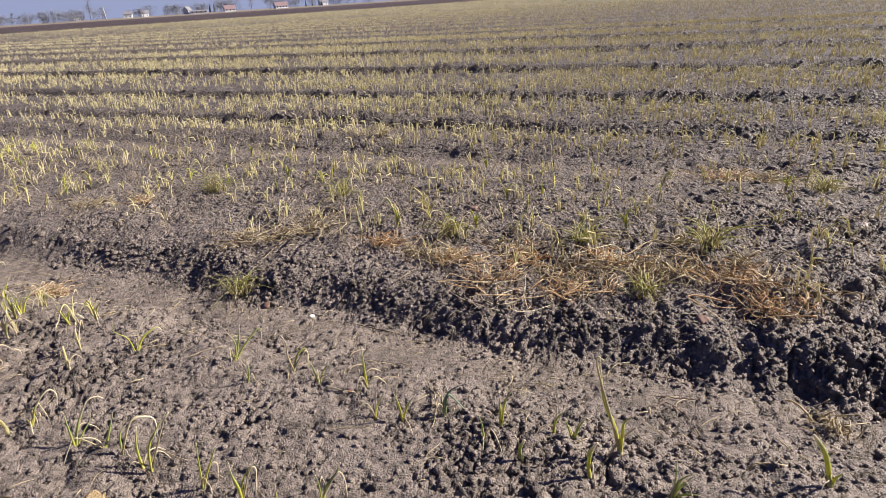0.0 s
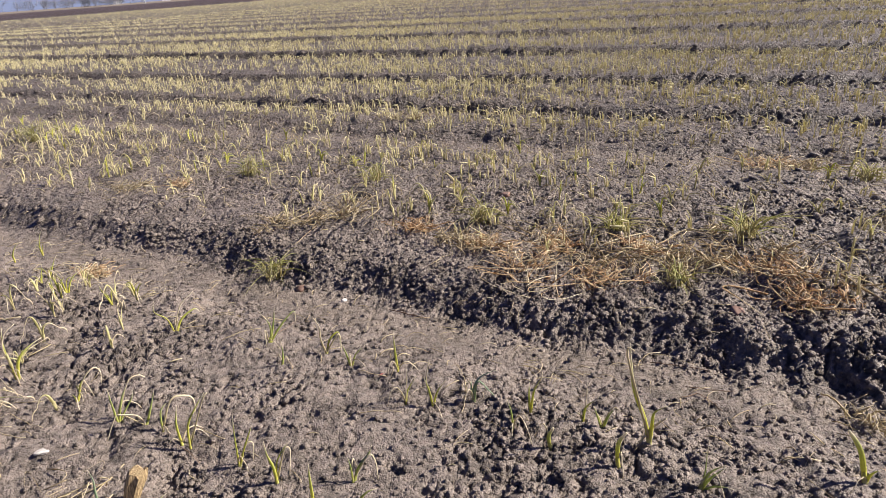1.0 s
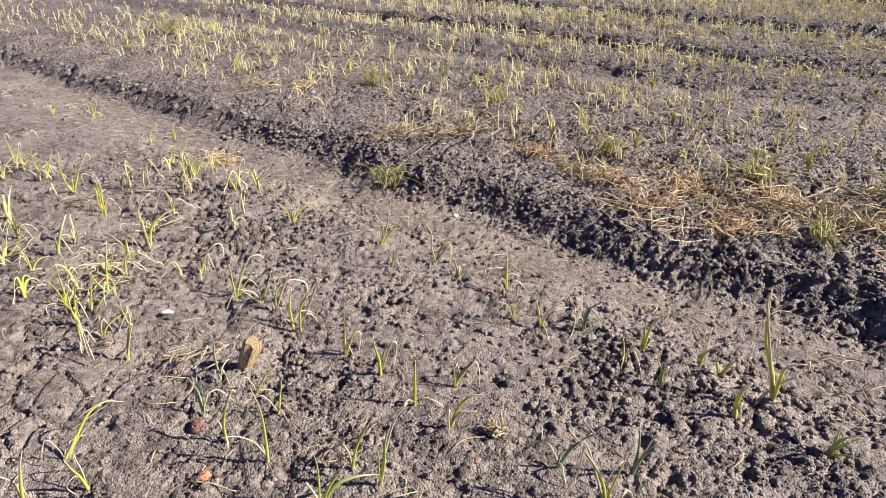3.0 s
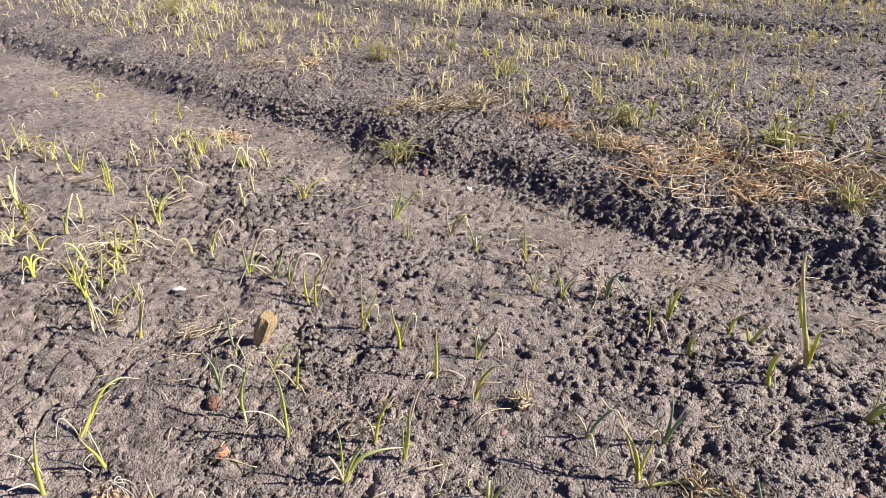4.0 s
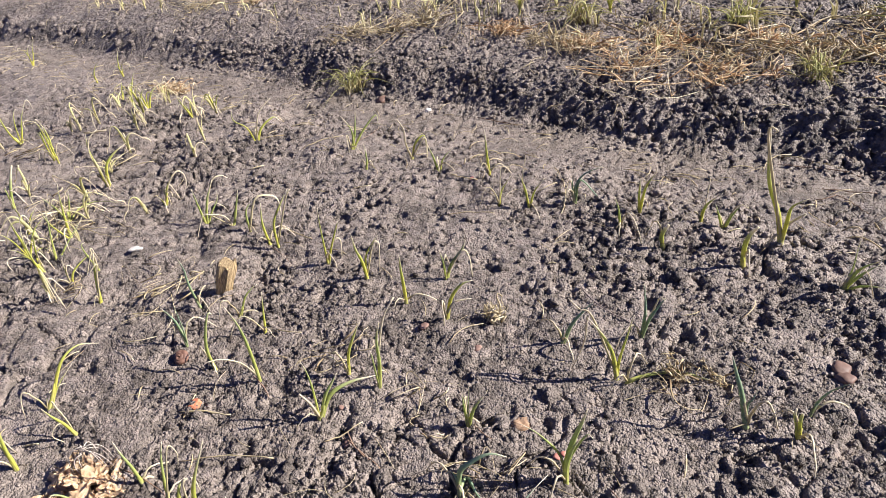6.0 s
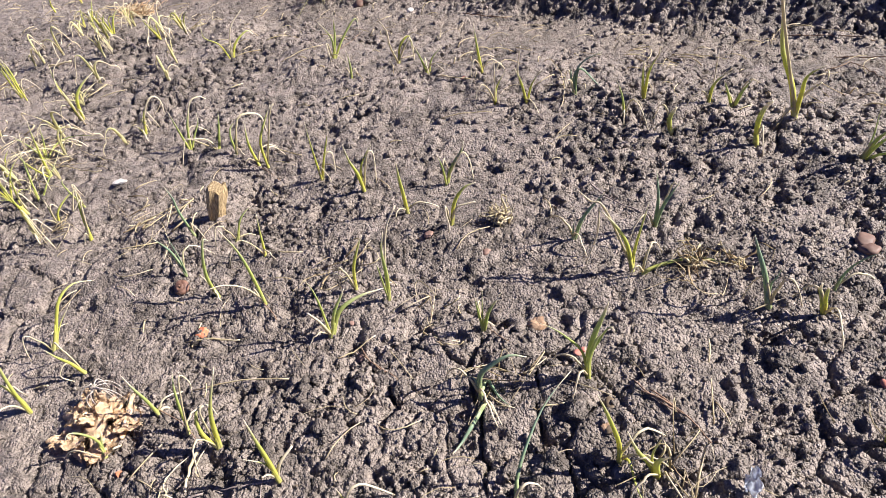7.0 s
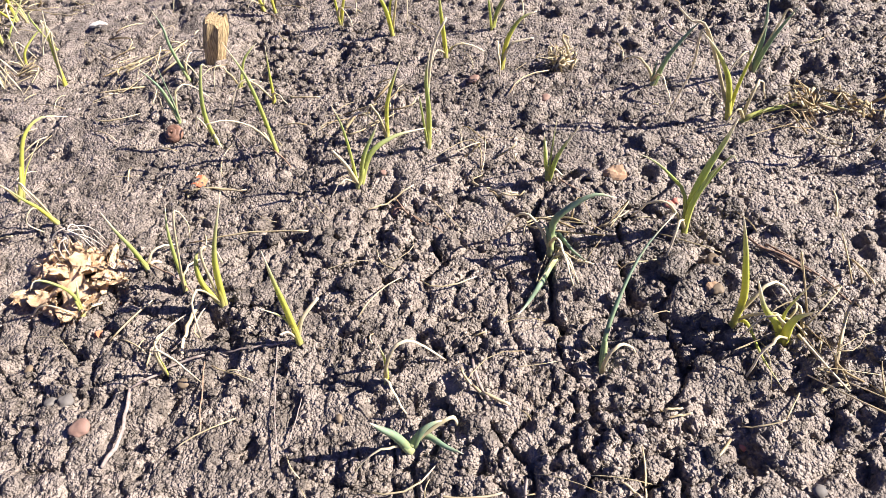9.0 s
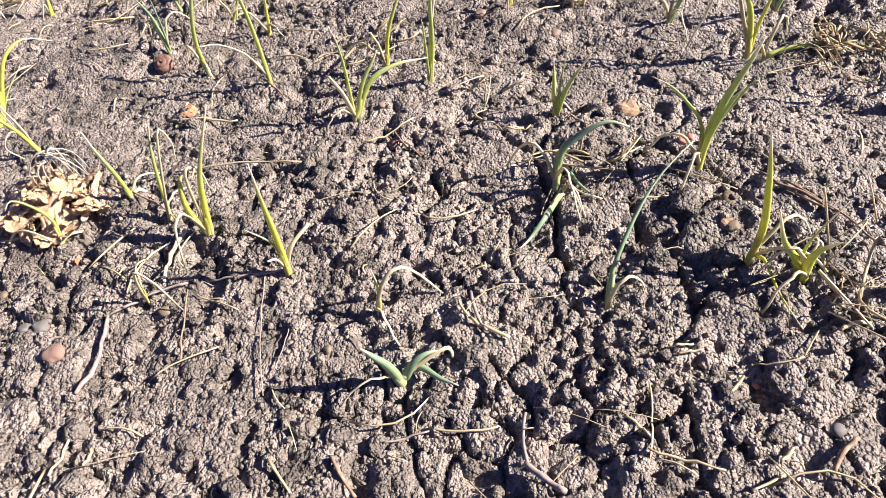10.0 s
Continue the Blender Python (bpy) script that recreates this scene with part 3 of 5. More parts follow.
onion("yellow", -0.373, 1.082, 15, ("live", 5.7, 0.002, 0.041, 0.003, 0.076, 0.005, 0.103))
onion("yellow", -0.452, 1.141, 19, ("live", 5.7, -0.001, 0.038, -0.007, 0.069, -0.008, 0.101), ("live", 3.1, 0.005, 0.041, 0.022, 0.067, 0.033, 0.078), ("dry", 2.2, 0.021, 0.065, 0.032, 0.065, 0.023, 0.012))
onion("yellow", -0.539, 1.191, 23, ("live", 3.5, 0.002, 0.034, 0.005, 0.081, 0.009, 0.119), ("live", 3.5, 0.014, 0.034, 0.031, 0.073, 0.036, 0.084), ("dry", 2.2, 0.020, 0.043, 0.032, 0.042, 0.026, 0.001))
onion("yellow", -0.300, 1.040, 9, ("live", 5.3, 0.010, 0.034, 0.028, 0.059, 0.047, 0.065), ("dry", 2.2, 0.013, 0.031, 0.028, 0.035, 0.041, 0.036))
onion("green", -0.318, 1.146, 10, ("live", 4.8, 0.012, 0.027, 0.033, 0.053, 0.040, 0.069), ("live", 3.1, -0.000, 0.038, -0.003, 0.063), ("dry", 2.2, 0.032, 0.051, 0.043, 0.037, 0.044, -0.001))
onion("blue", -0.128, 0.996, -6, ("live", 4.8, 0.012, 0.032, 0.028, 0.059, 0.043, 0.079), ("live", 3.1, 0.001, 0.017, 0.004, 0.037))
onion("yellow", -0.057, 0.933, -13, ("live", 5.3, -0.007, 0.044, -0.022, 0.076, -0.040, 0.099), ("dry", 2.2, -0.034, 0.095, -0.051, 0.105, -0.065, 0.119), ("live", 3.5, 0.001, 0.029, 0.009, 0.072, 0.016, 0.106), ("dry", 2.2, -0.037, 0.097, -0.044, 0.053, -0.060, 0.003))
onion("blue", -0.021, 1.009, -15, ("live", 4.4, 0.004, 0.046, -0.000, 0.093), ("live", 4.4, 0.009, 0.035, 0.020, 0.065, 0.029, 0.085), ("dry", 1.8, 0.016, 0.058, 0.021, 0.074, 0.028, 0.069))
onion("blue", 0.084, 0.855, -29, ("live", 5.7, -0.011, 0.043, -0.023, 0.077, -0.030, 0.098), ("live", 2.2, -0.004, 0.031, 0.000, 0.045, 0.003, 0.064))
onion("green", -0.046, 0.924, -14, ("lying", 4.4, 0.025, 0.007, 0.064, 0.016, 0.094, 0.007, 0.112, 0.002))
onion("green", -0.245, 0.845, 7, ("live", 3.5, -0.001, 0.035, -0.001, 0.059), ("live", 4.4, 0.011, 0.032, 0.031, 0.067), ("live", 2.2, 0.004, 0.034, 0.010, 0.079), ("dry", 1.8, 0.007, 0.013, 0.015, 0.003))
onion("green", -0.124, 0.772, -9, ("live", 6.6, 0.001, 0.032, 0.008, 0.072, 0.018, 0.105, 0.024, 0.127), ("live", 3.1, 0.004, 0.041, 0.012, 0.067, 0.024, 0.094, 0.030, 0.089), ("live", 3.1, -0.004, 0.046, -0.019, 0.070, -0.033, 0.084, -0.048, 0.092), ("live", 4.4, 0.002, 0.039, 0.011, 0.079, 0.018, 0.096))
onion("blue", -0.243, 0.749, 8, ("live", 5.7, 0.004, 0.036, 0.020, 0.053, 0.040, 0.063, 0.058, 0.056), ("live", 4, -0.001, 0.026, -0.006, 0.039), ("lying", 5.3, 0.007, 0.018, 0.020, -0.002, 0.034, -0.016))
onion("blue", -0.238, 0.741, 8, ("lying", 5.3, -0.007, -0.012, -0.014, -0.031, -0.025, -0.046, -0.032, -0.061))
onion("yellow", -0.101, 0.670, -16, ("live", 4.8, 0.001, 0.042, -0.005, 0.084, -0.010, 0.111, -0.015, 0.134), ("lying", 3.5, 0.009, -0.003, 0.014, -0.033, 0.025, -0.058))
onion("yellow", -0.066, 0.655, -23, ("live", 6.2, -0.008, 0.017, -0.021, 0.033, -0.031, 0.060), ("live", 6.2, -0.001, 0.033, 0.010, 0.055), ("live", 2.6, -0.007, 0.033, 0.004, 0.081))
onion("yellow", -0.545, 0.691, 48, ("live", 6.2, 0.010, 0.039, 0.021, 0.072, 0.047, 0.120), ("live", 5.7, -0.004, 0.034, 0.003, 0.060, 0.013, 0.068), ("dry", 2.2, 0.008, 0.067, 0.020, 0.067, 0.020, 0.044))
onion("green", -0.595, 0.711, 50, ("live", 4, 0.011, 0.040, 0.021, 0.073, 0.030, 0.092), ("dry", 1.8, 0.030, 0.090, 0.037, 0.076, 0.032, 0.057))
onion("green", -0.646, 0.739, 51, ("live", 5.3, -0.000, 0.032, -0.002, 0.060, -0.002, 0.085), ("dry", 2.6, 0.011, 0.004, 0.022, -0.022))
onion("yellow", -0.459, 0.651, 44, ("live", 5.7, 0.004, 0.048, 0.006, 0.083, 0.009, 0.119), ("live", 3.5, -0.000, 0.033, -0.014, 0.063), ("dry", 3.1, 0.011, 0.027, 0.031, 0.040), ("dry", 2.6, -0.004, 0.021, -0.011, 0.025))
onion("yellow", -0.375, 0.614, 37, ("live", 3.1, 0.006, 0.026, 0.006, 0.050))
onion("green", -0.697, 0.683, 58, ("live", 4, 0.009, 0.026, 0.004, 0.049, -0.005, 0.063, -0.014, 0.058), ("live", 3.5, 0.009, 0.020, 0.019, 0.038), ("dry", 2.2, 0.013, 0.006, 0.028, -0.004))
onion("yellow", -0.782, 0.802, 54, ("live", 5.3, -0.004, 0.025, -0.011, 0.049, -0.015, 0.069), ("dry", 1.8, -0.008, 0.032, -0.023, 0.021, -0.016, -0.001))
onion("yellow", -0.862, 0.846, 55, ("live", 4.8, 0.032, 0.044, 0.052, 0.067, 0.076, 0.073, 0.100, 0.057), ("live", 2.2, 0.026, 0.025, 0.058, 0.047))
onion("yellow", -0.929, 1.081, 46, ("live", 5.3, 0.010, 0.039, 0.021, 0.077, 0.031, 0.103), ("dry", 2.2, -0.002, 0.017, -0.024, -0.025), ("dry", 2.6, 0.018, 0.061, 0.024, 0.078, 0.005, 0.064))
onion("yellow", -1.017, 1.126, 48, ("live", 4, 0.007, 0.017, 0.019, 0.032, 0.045, 0.045, 0.059, 0.045), ("live", 3.5, 0.002, 0.026, 0.007, 0.056))
onion("yellow", 0.213, 1.222, -20, ("live", 7.1, -0.012, 0.050, -0.032, 0.100, -0.040, 0.149, -0.044, 0.195), ("dry", 2.8, -0.044, 0.191, -0.033, 0.203, -0.039, 0.196), ("live", 5.7, 0.002, 0.044, 0.005, 0.071, 0.025, 0.089), ("dry", 3.8, 0.004, 0.033, 0.025, 0.057), ("dry", 2.8, -0.009, 0.016, -0.018, -0.003))
onion("stub", 0.147, 1.173, -17, ("live", 7.6, -0.002, 0.036, 0.002, 0.063, 0.012, 0.081))
onion("stub", 0.035, 1.225, -9, ("live", 7.6, -0.003, 0.022, 0.006, 0.044))
onion("yellow", 0.104, 1.295, -13, ("live", 4.8, 0.006, 0.031, 0.029, 0.059), ("dry", 1.9, 0.005, 0.033, 0.008, 0.082))
onion("green", 0.139, 1.281, -15, ("live", 3.8, -0.010, 0.026, -0.017, 0.046), ("live", 4.8, 0.010, 0.027, 0.024, 0.055), ("dry", 1.9, 0.017, 0.048, 0.034, 0.045))
onion("yellow", 0.007, 1.327, -7, ("live", 4.8, -0.002, 0.038, -0.001, 0.075), ("live", 3.8, 0.008, 0.053, 0.025, 0.091), ("dry", 1.9, 0.007, 0.053, 0.021, 0.073, 0.024, 0.089))
onion("green", -0.030, 1.274, -5, ("live", 3.8, -0.003, 0.033, -0.011, 0.062))
onion("blue", -0.105, 1.372, -0, ("live", 4.8, -0.004, 0.029, -0.004, 0.052), ("live", 4.3, -0.000, 0.032, 0.016, 0.061, 0.049, 0.076), ("live", 3.8, 0.009, 0.049, 0.033, 0.025, 0.064, -0.022))
onion("yellow", -0.190, 1.362, 5, ("live", 4.8, -0.005, 0.039, -0.014, 0.075), ("live", 3.8, 0.011, 0.032, 0.031, 0.060), ("dry", 1.9, -0.009, 0.059, -0.000, 0.108))
onion("yellow", -0.248, 1.376, 8, ("live", 4.3, 0.006, 0.027, 0.027, 0.058), ("dry", 1.9, 0.004, 0.032, 0.009, 0.084))
onion("yellow", -0.276, 1.489, 8, ("live", 5.7, -0.002, 0.056, -0.002, 0.107))
onion("yellow", -0.896, 1.717, 30, ("live", 6.2, 0.021, 0.035, 0.058, 0.055, 0.071, 0.043), ("live", 3.8, -0.011, 0.047, -0.037, 0.076, -0.032, 0.108), ("dry", 2.4, 0.025, 0.071, 0.066, 0.103))
onion("green", -0.616, 1.632, 22, ("live", 4.8, 0.010, 0.045, -0.008, 0.092), ("live", 5.7, 0.018, 0.048, 0.028, 0.095), ("live", 4.8, 0.031, 0.034, 0.072, 0.069, 0.072, 0.036))
onion("green", -0.553, 1.529, 21, ("live", 4.3, 0.006, 0.031, 0.006, 0.062), ("dry", 1.9, 0.013, 0.019, 0.018, -0.018))
onion("yellow", -0.461, 1.582, 16, ("live", 4.8, 0.012, 0.035, 0.036, 0.051, 0.035, 0.011), ("dry", 2.8, 0.036, 0.050, 0.034, -0.009, 0.016, -0.100), ("dry", 3.3, -0.008, 0.043, -0.007, 0.075, -0.017, 0.100))
onion("green", -0.393, 1.538, 13, ("live", 4.8, -0.008, 0.039, -0.017, 0.075), ("live", 3.8, 0.013, 0.029, 0.038, 0.049))
onion("yellow", -1.183, 1.503, 43, ("live", 5.7, -0.004, 0.049, -0.004, 0.096, 0.005, 0.135), ("live", 7.1, 0.013, 0.049, 0.040, 0.075, 0.073, 0.089), ("dry", 2.4, -0.007, 0.082, 0.006, 0.119, 0.030, 0.135))
onion("yellow", -0.981, 1.409, 39, ("live", 4.8, 0.015, 0.037, 0.033, 0.060), ("dry", 2.8, 0.025, 0.051, 0.048, 0.069, 0.059, 0.054, 0.054, 0.023), ("live", 2.8, -0.003, 0.013, -0.009, 0.025))
onion("green", -0.849, 1.334, 37, ("live", 4.8, -0.001, 0.052, -0.001, 0.092), ("live", 4.8, 0.018, 0.052, 0.042, 0.094), ("dry", 2.4, 0.037, 0.086, 0.060, 0.096, 0.071, 0.086), ("live", 3.8, 0.019, 0.022, 0.037, 0.044, 0.043, 0.063))
onion("green", -0.778, 1.312, 35, ("live", 4.8, 0.021, 0.043, 0.034, 0.076), ("dry", 3.8, -0.000, 0.011, -0.010, 0.031, -0.041, 0.046), ("dry", 2.4, -0.037, 0.045, -0.052, 0.032, -0.071, -0.001))
onion("green", -0.731, 1.292, 33, ("live", 4.3, 0.006, 0.046, 0.029, 0.065), ("dry", 3.3, 0.028, 0.065, 0.056, 0.065, 0.070, 0.050, 0.067, 0.017))
onion("yellow", -0.679, 1.261, 32, ("live", 5.2, -0.001, 0.046, 0.008, 0.087))
onion("yellow", -0.655, 1.246, 31, ("live", 4.8, 0.005, 0.050, 0.029, 0.088, 0.048, 0.111), ("dry", 2.4, 0.039, 0.099, 0.052, 0.115, 0.039, 0.108))
onion("blue", -0.349, 0.561, 28, ("live", 8.4, -0.005, 0.022, -0.013, 0.041, -0.018, 0.053), ("lying", 7, 0.012, 0.007, 0.030, -0.002, 0.043, -0.007), ("live", 5.3, 0.010, 0.016, 0.021, 0.024, 0.032, 0.022), ("dry", 2.6, 0.032, 0.022, 0.040, 0.012, 0.037, -0.036))
onion("yellow", -0.840, 0.748, 57, ("live", 5.7, 0.005, 0.042, 0.015, 0.090, 0.023, 0.112), ("live", 4.8, 0.004, 0.026, 0.000, 0.061, -0.014, 0.083), ("dry", 2.8, -0.009, 0.029, -0.032, 0.036))
onion("yellow", -1.369, 1.324, 50, ("live", 4.8, 0.000, 0.036, -0.011, 0.062), ("live", 4.8, 0.017, 0.018, 0.044, 0.023), ("dry", 2.4, -0.005, 0.045, -0.009, 0.068, -0.024, 0.056))
onion("yellow", -1.262, 1.316, 48, ("live", 4.8, 0.002, 0.040, 0.001, 0.084), ("live", 3.8, 0.015, 0.031, 0.036, 0.051), ("dry", 2.4, 0.025, 0.034, 0.080, 0.023, 0.137, 0.007))
onion("green", -0.977, 1.160, 44, ("live", 3.3, -0.007, 0.054, 0.002, 0.063), ("dry", 2.4, 0.002, 0.038, -0.024, -0.004, -0.037, -0.031))

# ---- the bed beyond the track: copies of a dozen plants ----


def far_bed():
    kinds = []
    for i in range(14):
        leaves = []
        for _ in range(random.choice((2, 3, 3, 4))):
            h, side = random.uniform(0.022, 0.078), random.uniform(-0.05, 0.05)
            hook = random.random() < 0.65
            leaves.append((random.uniform(4.2, 7), side * 0.4, h * (1.0 if hook else 0.62), side * 1.4, h * (random.uniform(0.2, 0.7) if hook else 1.0)))
        kinds.append((random.choice(("pale", "pale", "pale", "yellow")), leaves))
    rng = np.random.default_rng(23)
    made, spots = [], []
    # a thick stand beside the track, close to the camera
    while len(spots) < 46:
        x, y = rng.uniform(-1.95, -0.98), rng.uniform(1.08, 2.2)
        if 0.431 * x + 0.902 * y < 1.28 and y < 2.25 + 0.35 * x + 0.4 and y > 0.55 - 0.42 * x:
            spots.append((x, y))
    while len(spots) < 299:
        a, s = rng.uniform(-5.2, 2.6), 1.84 + 1.14 * rng.random()
        if rng.random() > 0.35 + 0.65 * ramp(np.array(-a), -0.5, 1.5) or (s < 2.0 and rng.random() < 0.5):
            continue
        x, y = 0.902 * a + 0.431 * s, -0.431 * a + 0.902 * s
        if all((x - p) ** 2 + (y - q) ** 2 > 0.0012 for p, q in spots):
            spots.append((x, y))
    for i, (x, y) in enumerate(spots):
        if i < len(kinds):
            made.append(onion(kinds[i][0], x, y, rng.uniform(-60, 60), *kinds[i][1]))
        else:
            z = float(ground_z(x, y)[0])
            copy_thing(made[i % len(kinds)], pose(x, y, z, rng.uniform(-8, 8), rng.uniform(-8, 8), rng.uniform(0, 360)))


far_bed()

# ---- pebbles and scraps of brick ----
STONE = {
    "white": plain_material("stone_white", (0.4, 0.37, 0.34), (0.55, 0.52, 0.48), 60, 0.6),
    "orange": plain_material("brick_orange", (0.38, 0.12, 0.06), (0.46, 0.2, 0.11), 90, 0.85),
    "red": plain_material("brick_red", (0.35, 0.12, 0.09), (0.48, 0.22, 0.17), 90, 0.85),
    "pink": plain_material("stone_pink", (0.17, 0.1, 0.08), (0.22, 0.14, 0.11), 70, 0.8),
    "tan": plain_material("stone_tan", (0.22, 0.135, 0.08), (0.3, 0.2, 0.13), 110, 0.8),
    "buff": plain_material("stone_buff", (0.11, 0.08, 0.052), (0.17, 0.125, 0.085), 80, 0.7),
    "grey": plain_material("stone_grey", (0.09, 0.08, 0.074), (0.14, 0.125, 0.115), 80, 0.7),
    "brown": plain_material("stone_brown", (0.11, 0.065, 0.05), (0.17, 0.105, 0.08), 80, 0.6),
}
SPEAK = {"white": "small pale white field stone", "orange": "flat orange scrap of brick", "red": "small dull red scrap of brick", "pink": "small pinkish worn stone",
         "tan": "angular tan scrap of brick", "buff": "rounded buff pebble", "grey": "rounded grey pebble", "brown": "rounded brown pebble"}


def lump(radius, seed, squash=0.65, facets=2, uneven=0.35):
    bm = bmesh.new()
    bmesh.ops.create_icosphere(bm, subdivisions=facets, radius=1.0)
    for v in bm.verts:
        n = noise.noise(v.co * 1.1 + Vector((seed * 3.7, seed, 0))) * uneven + noise.noise(v.co * 3 + Vector((0, seed * 1.9, 2))) * uneven * 0.4
        v.co *= radius * (1 + n)
        v.co.z *= squash
    return bm


def pebble(tone, x, y, width):
    me = bpy.data.meshes.new("pebble")
    bm = lump(width * 0.45, random.uniform(0, 50), 0.45 if tone == "white" else 0.55, 3 if width > 0.012 else 2, 0.5 if tone in ("orange", "red", "tan", "white") else 0.35)
    for f in bm.faces:
        f.smooth = tone not in ("tan", "orange", "white")
    bm.to_mesh(me)
    bm.free()
    me.materials.append(STONE[tone])
    ob = new("brick_scrap" if tone in ("orange", "red", "tan") else "pebble", me)
    ob.location = (x, y, float(ground_z(x, y)[0]) + width * (0.16 if tone == "white" else 0.1))
    ob.rotation_euler = (random.uniform(-0.3, 0.3), random.uniform(-0.3, 0.3), random.uniform(0, 6))
    return tagged(ob, SPEAK[tone] + " half sunk in the soil", "stone", "stones on the field")


pebble("white", -0.937, 1.222, 0.0269)
pebble("orange", -0.636, 0.863, 0.0220)
pebble("tan", -0.179, 0.845, 0.0259)
pebble("tan", -0.110, 0.709, 0.0119)
pebble("buff", -0.103, 0.739, 0.0167)
pebble("buff", -0.555, 0.610, 0.0118)
pebble("pink", -0.628, 0.564, 0.0190)
pebble("grey", -0.678, 0.590, 0.0139)
pebble("grey", -0.661, 0.591, 0.0149)
pebble("orange", -0.667, 0.664, 0.0108)
pebble("pink", -0.247, 0.980, 0.0143)
pebble("pink", -0.332, 1.021, 0.0151)
pebble("red", -0.127, 0.806, 0.0075)
pebble("buff", -0.722, 0.625, 0.0095)
pebble("pink", -0.399, 0.815, 0.0128)
pebble("pink", -0.420, 0.867, 0.0086)
pebble("buff", -0.439, 0.645, 0.0069)
pebble("red", -0.109, 0.572, 0.0067)
pebble("buff", -0.410, 0.583, 0.0085)
pebble("grey", -0.071, 0.539, 0.0105)
pebble("buff", -0.722, 0.625, 0.0090)
pebble("white", -0.490, 1.936, 0.0180)
pebble("brown", 0.212, 0.930, 0.0232)
pebble("red", 0.167, 0.752, 0.0103)
pebble("buff", -0.107, 0.706, 0.0130)
pebble("brown", -0.641, 2.018, 0.0379)
pebble("pink", 0.525, 1.661, 0.0360)
pebble("red", -0.312, 1.478, 0.0159)
pebble("red", -0.134, 0.802, 0.0118)
pebble("pink", 0.012, 2.545, 0.0487)
pebble("brown", 0.211, 0.944, 0.0247)

# ---- straws and twigs ----
TWIG = plain_material("twig_bark", (0.16, 0.1, 0.07), (0.28, 0.19, 0.13), 220, 0.8)
OLD = plain_material("weathered_stalk", (0.17, 0.13, 0.12), (0.28, 0.23, 0.2), 180, 0.75)
STALK = {"straw": (STRAW, "pale dry straw lying on the soil", "straw"), "twig": (TWIG, "thin brown twig lying on the soil", "twig"), "grey": (OLD, "grey weathered stalk lying on the soil", "stalk")}


def stalk(kind, x0, y0, x1, y1, thick):
    mat, text, name = STALK[kind]
    n = 8
    bow = Vector((-(y1 - y0), x1 - x0, 0)) * random.uniform(-0.09, 0.09)
    t = np.linspace(0, 1, n + 1)
    xs, ys = x0 + (x1 - x0) * t + bow.x * 4 * t * (1 - t), y0 + (y1 - y0) * t + bow.y * 4 * t * (1 - t)
    zs = ground_z(xs, ys)
    # a stiff stalk rests on the high places
    line = np.maximum(zs.max() - 0.004, zs[0] + (zs[-1] - zs[0]) * t) * 0.6 + zs * 0.4 + thick * 0.0004 + 0.0028
    pts = [(a, b, c) for a, b, c in zip(xs, ys, line)]
    r = [thick * 0.0004 * (1 - 0.35 * abs(k / n - 0.4)) * random.uniform(0.85, 1.1) for k in range(n + 1)]
    v, f, a = tube(pts, r, 6, 0.75)
    return tagged(mesh_object(name, v, f, mat, along=a), text, name, "dry stalks on the soil")


stalk("straw", -0.652, 0.848, -0.574, 0.849, 4)
stalk("straw", -0.426, 0.810, -0.382, 0.843, 3)
stalk("twig", -0.407, 0.825, -0.342, 0.776, 3)
stalk("twig", -0.402, 0.833, -0.361, 0.788, 2.5)
stalk("straw", -0.302, 0.826, -0.267, 0.824, 3)
stalk("twig", -0.236, 0.845, -0.212, 0.820, 2)
stalk("twig", -0.565, 0.914, -0.527, 0.877, 3.5)
stalk("grey", -0.636, 0.963, -0.568, 0.878, 2.5)
stalk("straw", -0.567, 1.015, -0.524, 1.007, 3)
stalk("twig", -0.061, 0.749, -0.012, 0.685, 3)
stalk("straw", -0.185, 0.732, -0.149, 0.740, 2.5)
stalk("straw", -0.234, 0.749, -0.210, 0.733, 2.5)
stalk("grey", -0.594, 0.533, -0.599, 0.601, 5)
stalk("grey", -0.599, 0.601, -0.542, 0.635, 4)
stalk("straw", -0.567, 0.693, -0.566, 0.638, 5)
stalk("straw", -0.534, 0.627, -0.489, 0.611, 2.5)
stalk("twig", -0.540, 0.629, -0.523, 0.567, 2)
stalk("grey", -0.528, 0.641, -0.457, 0.653, 3)
stalk("grey", -0.480, 0.659, -0.448, 0.542, 1.5)
stalk("grey", -0.445, 0.599, -0.447, 0.560, 1.5)
stalk("straw", -0.611, 0.770, -0.483, 0.781, 3)
stalk("straw", -1.100, 1.359, -0.998, 1.313, 2.5)
stalk("straw", -0.853, 0.784, -0.831, 0.785, 4)
stalk("straw", -0.864, 1.083, -0.817, 1.118, 4)
stalk("straw", -0.862, 1.096, -0.791, 1.143, 3)
stalk("straw", -0.801, 1.103, -0.759, 1.045, 2.5)
stalk("straw", -0.521, 0.964, -0.485, 0.966, 2)
stalk("twig", -0.675, 0.751, -0.579, 0.703, 3)
stalk("grey", -0.354, 0.515, -0.324, 0.525, 3)
stalk("straw", -0.324, 0.527, -0.277, 0.530, 3)
stalk("straw", -0.198, 0.537, -0.183, 0.525, 3)
stalk("straw", -0.180, 0.564, -0.184, 0.510, 2)
stalk("straw", -0.184, 0.516, -0.141, 0.507, 3)
stalk("straw", -0.182, 0.514, -0.156, 0.504, 2)
stalk("grey", -0.260, 0.539, -0.257, 0.505, 4)
stalk("grey", -0.259, 0.505, -0.234, 0.488, 8)
stalk("straw", -0.107, 0.509, -0.128, 0.497, 3)
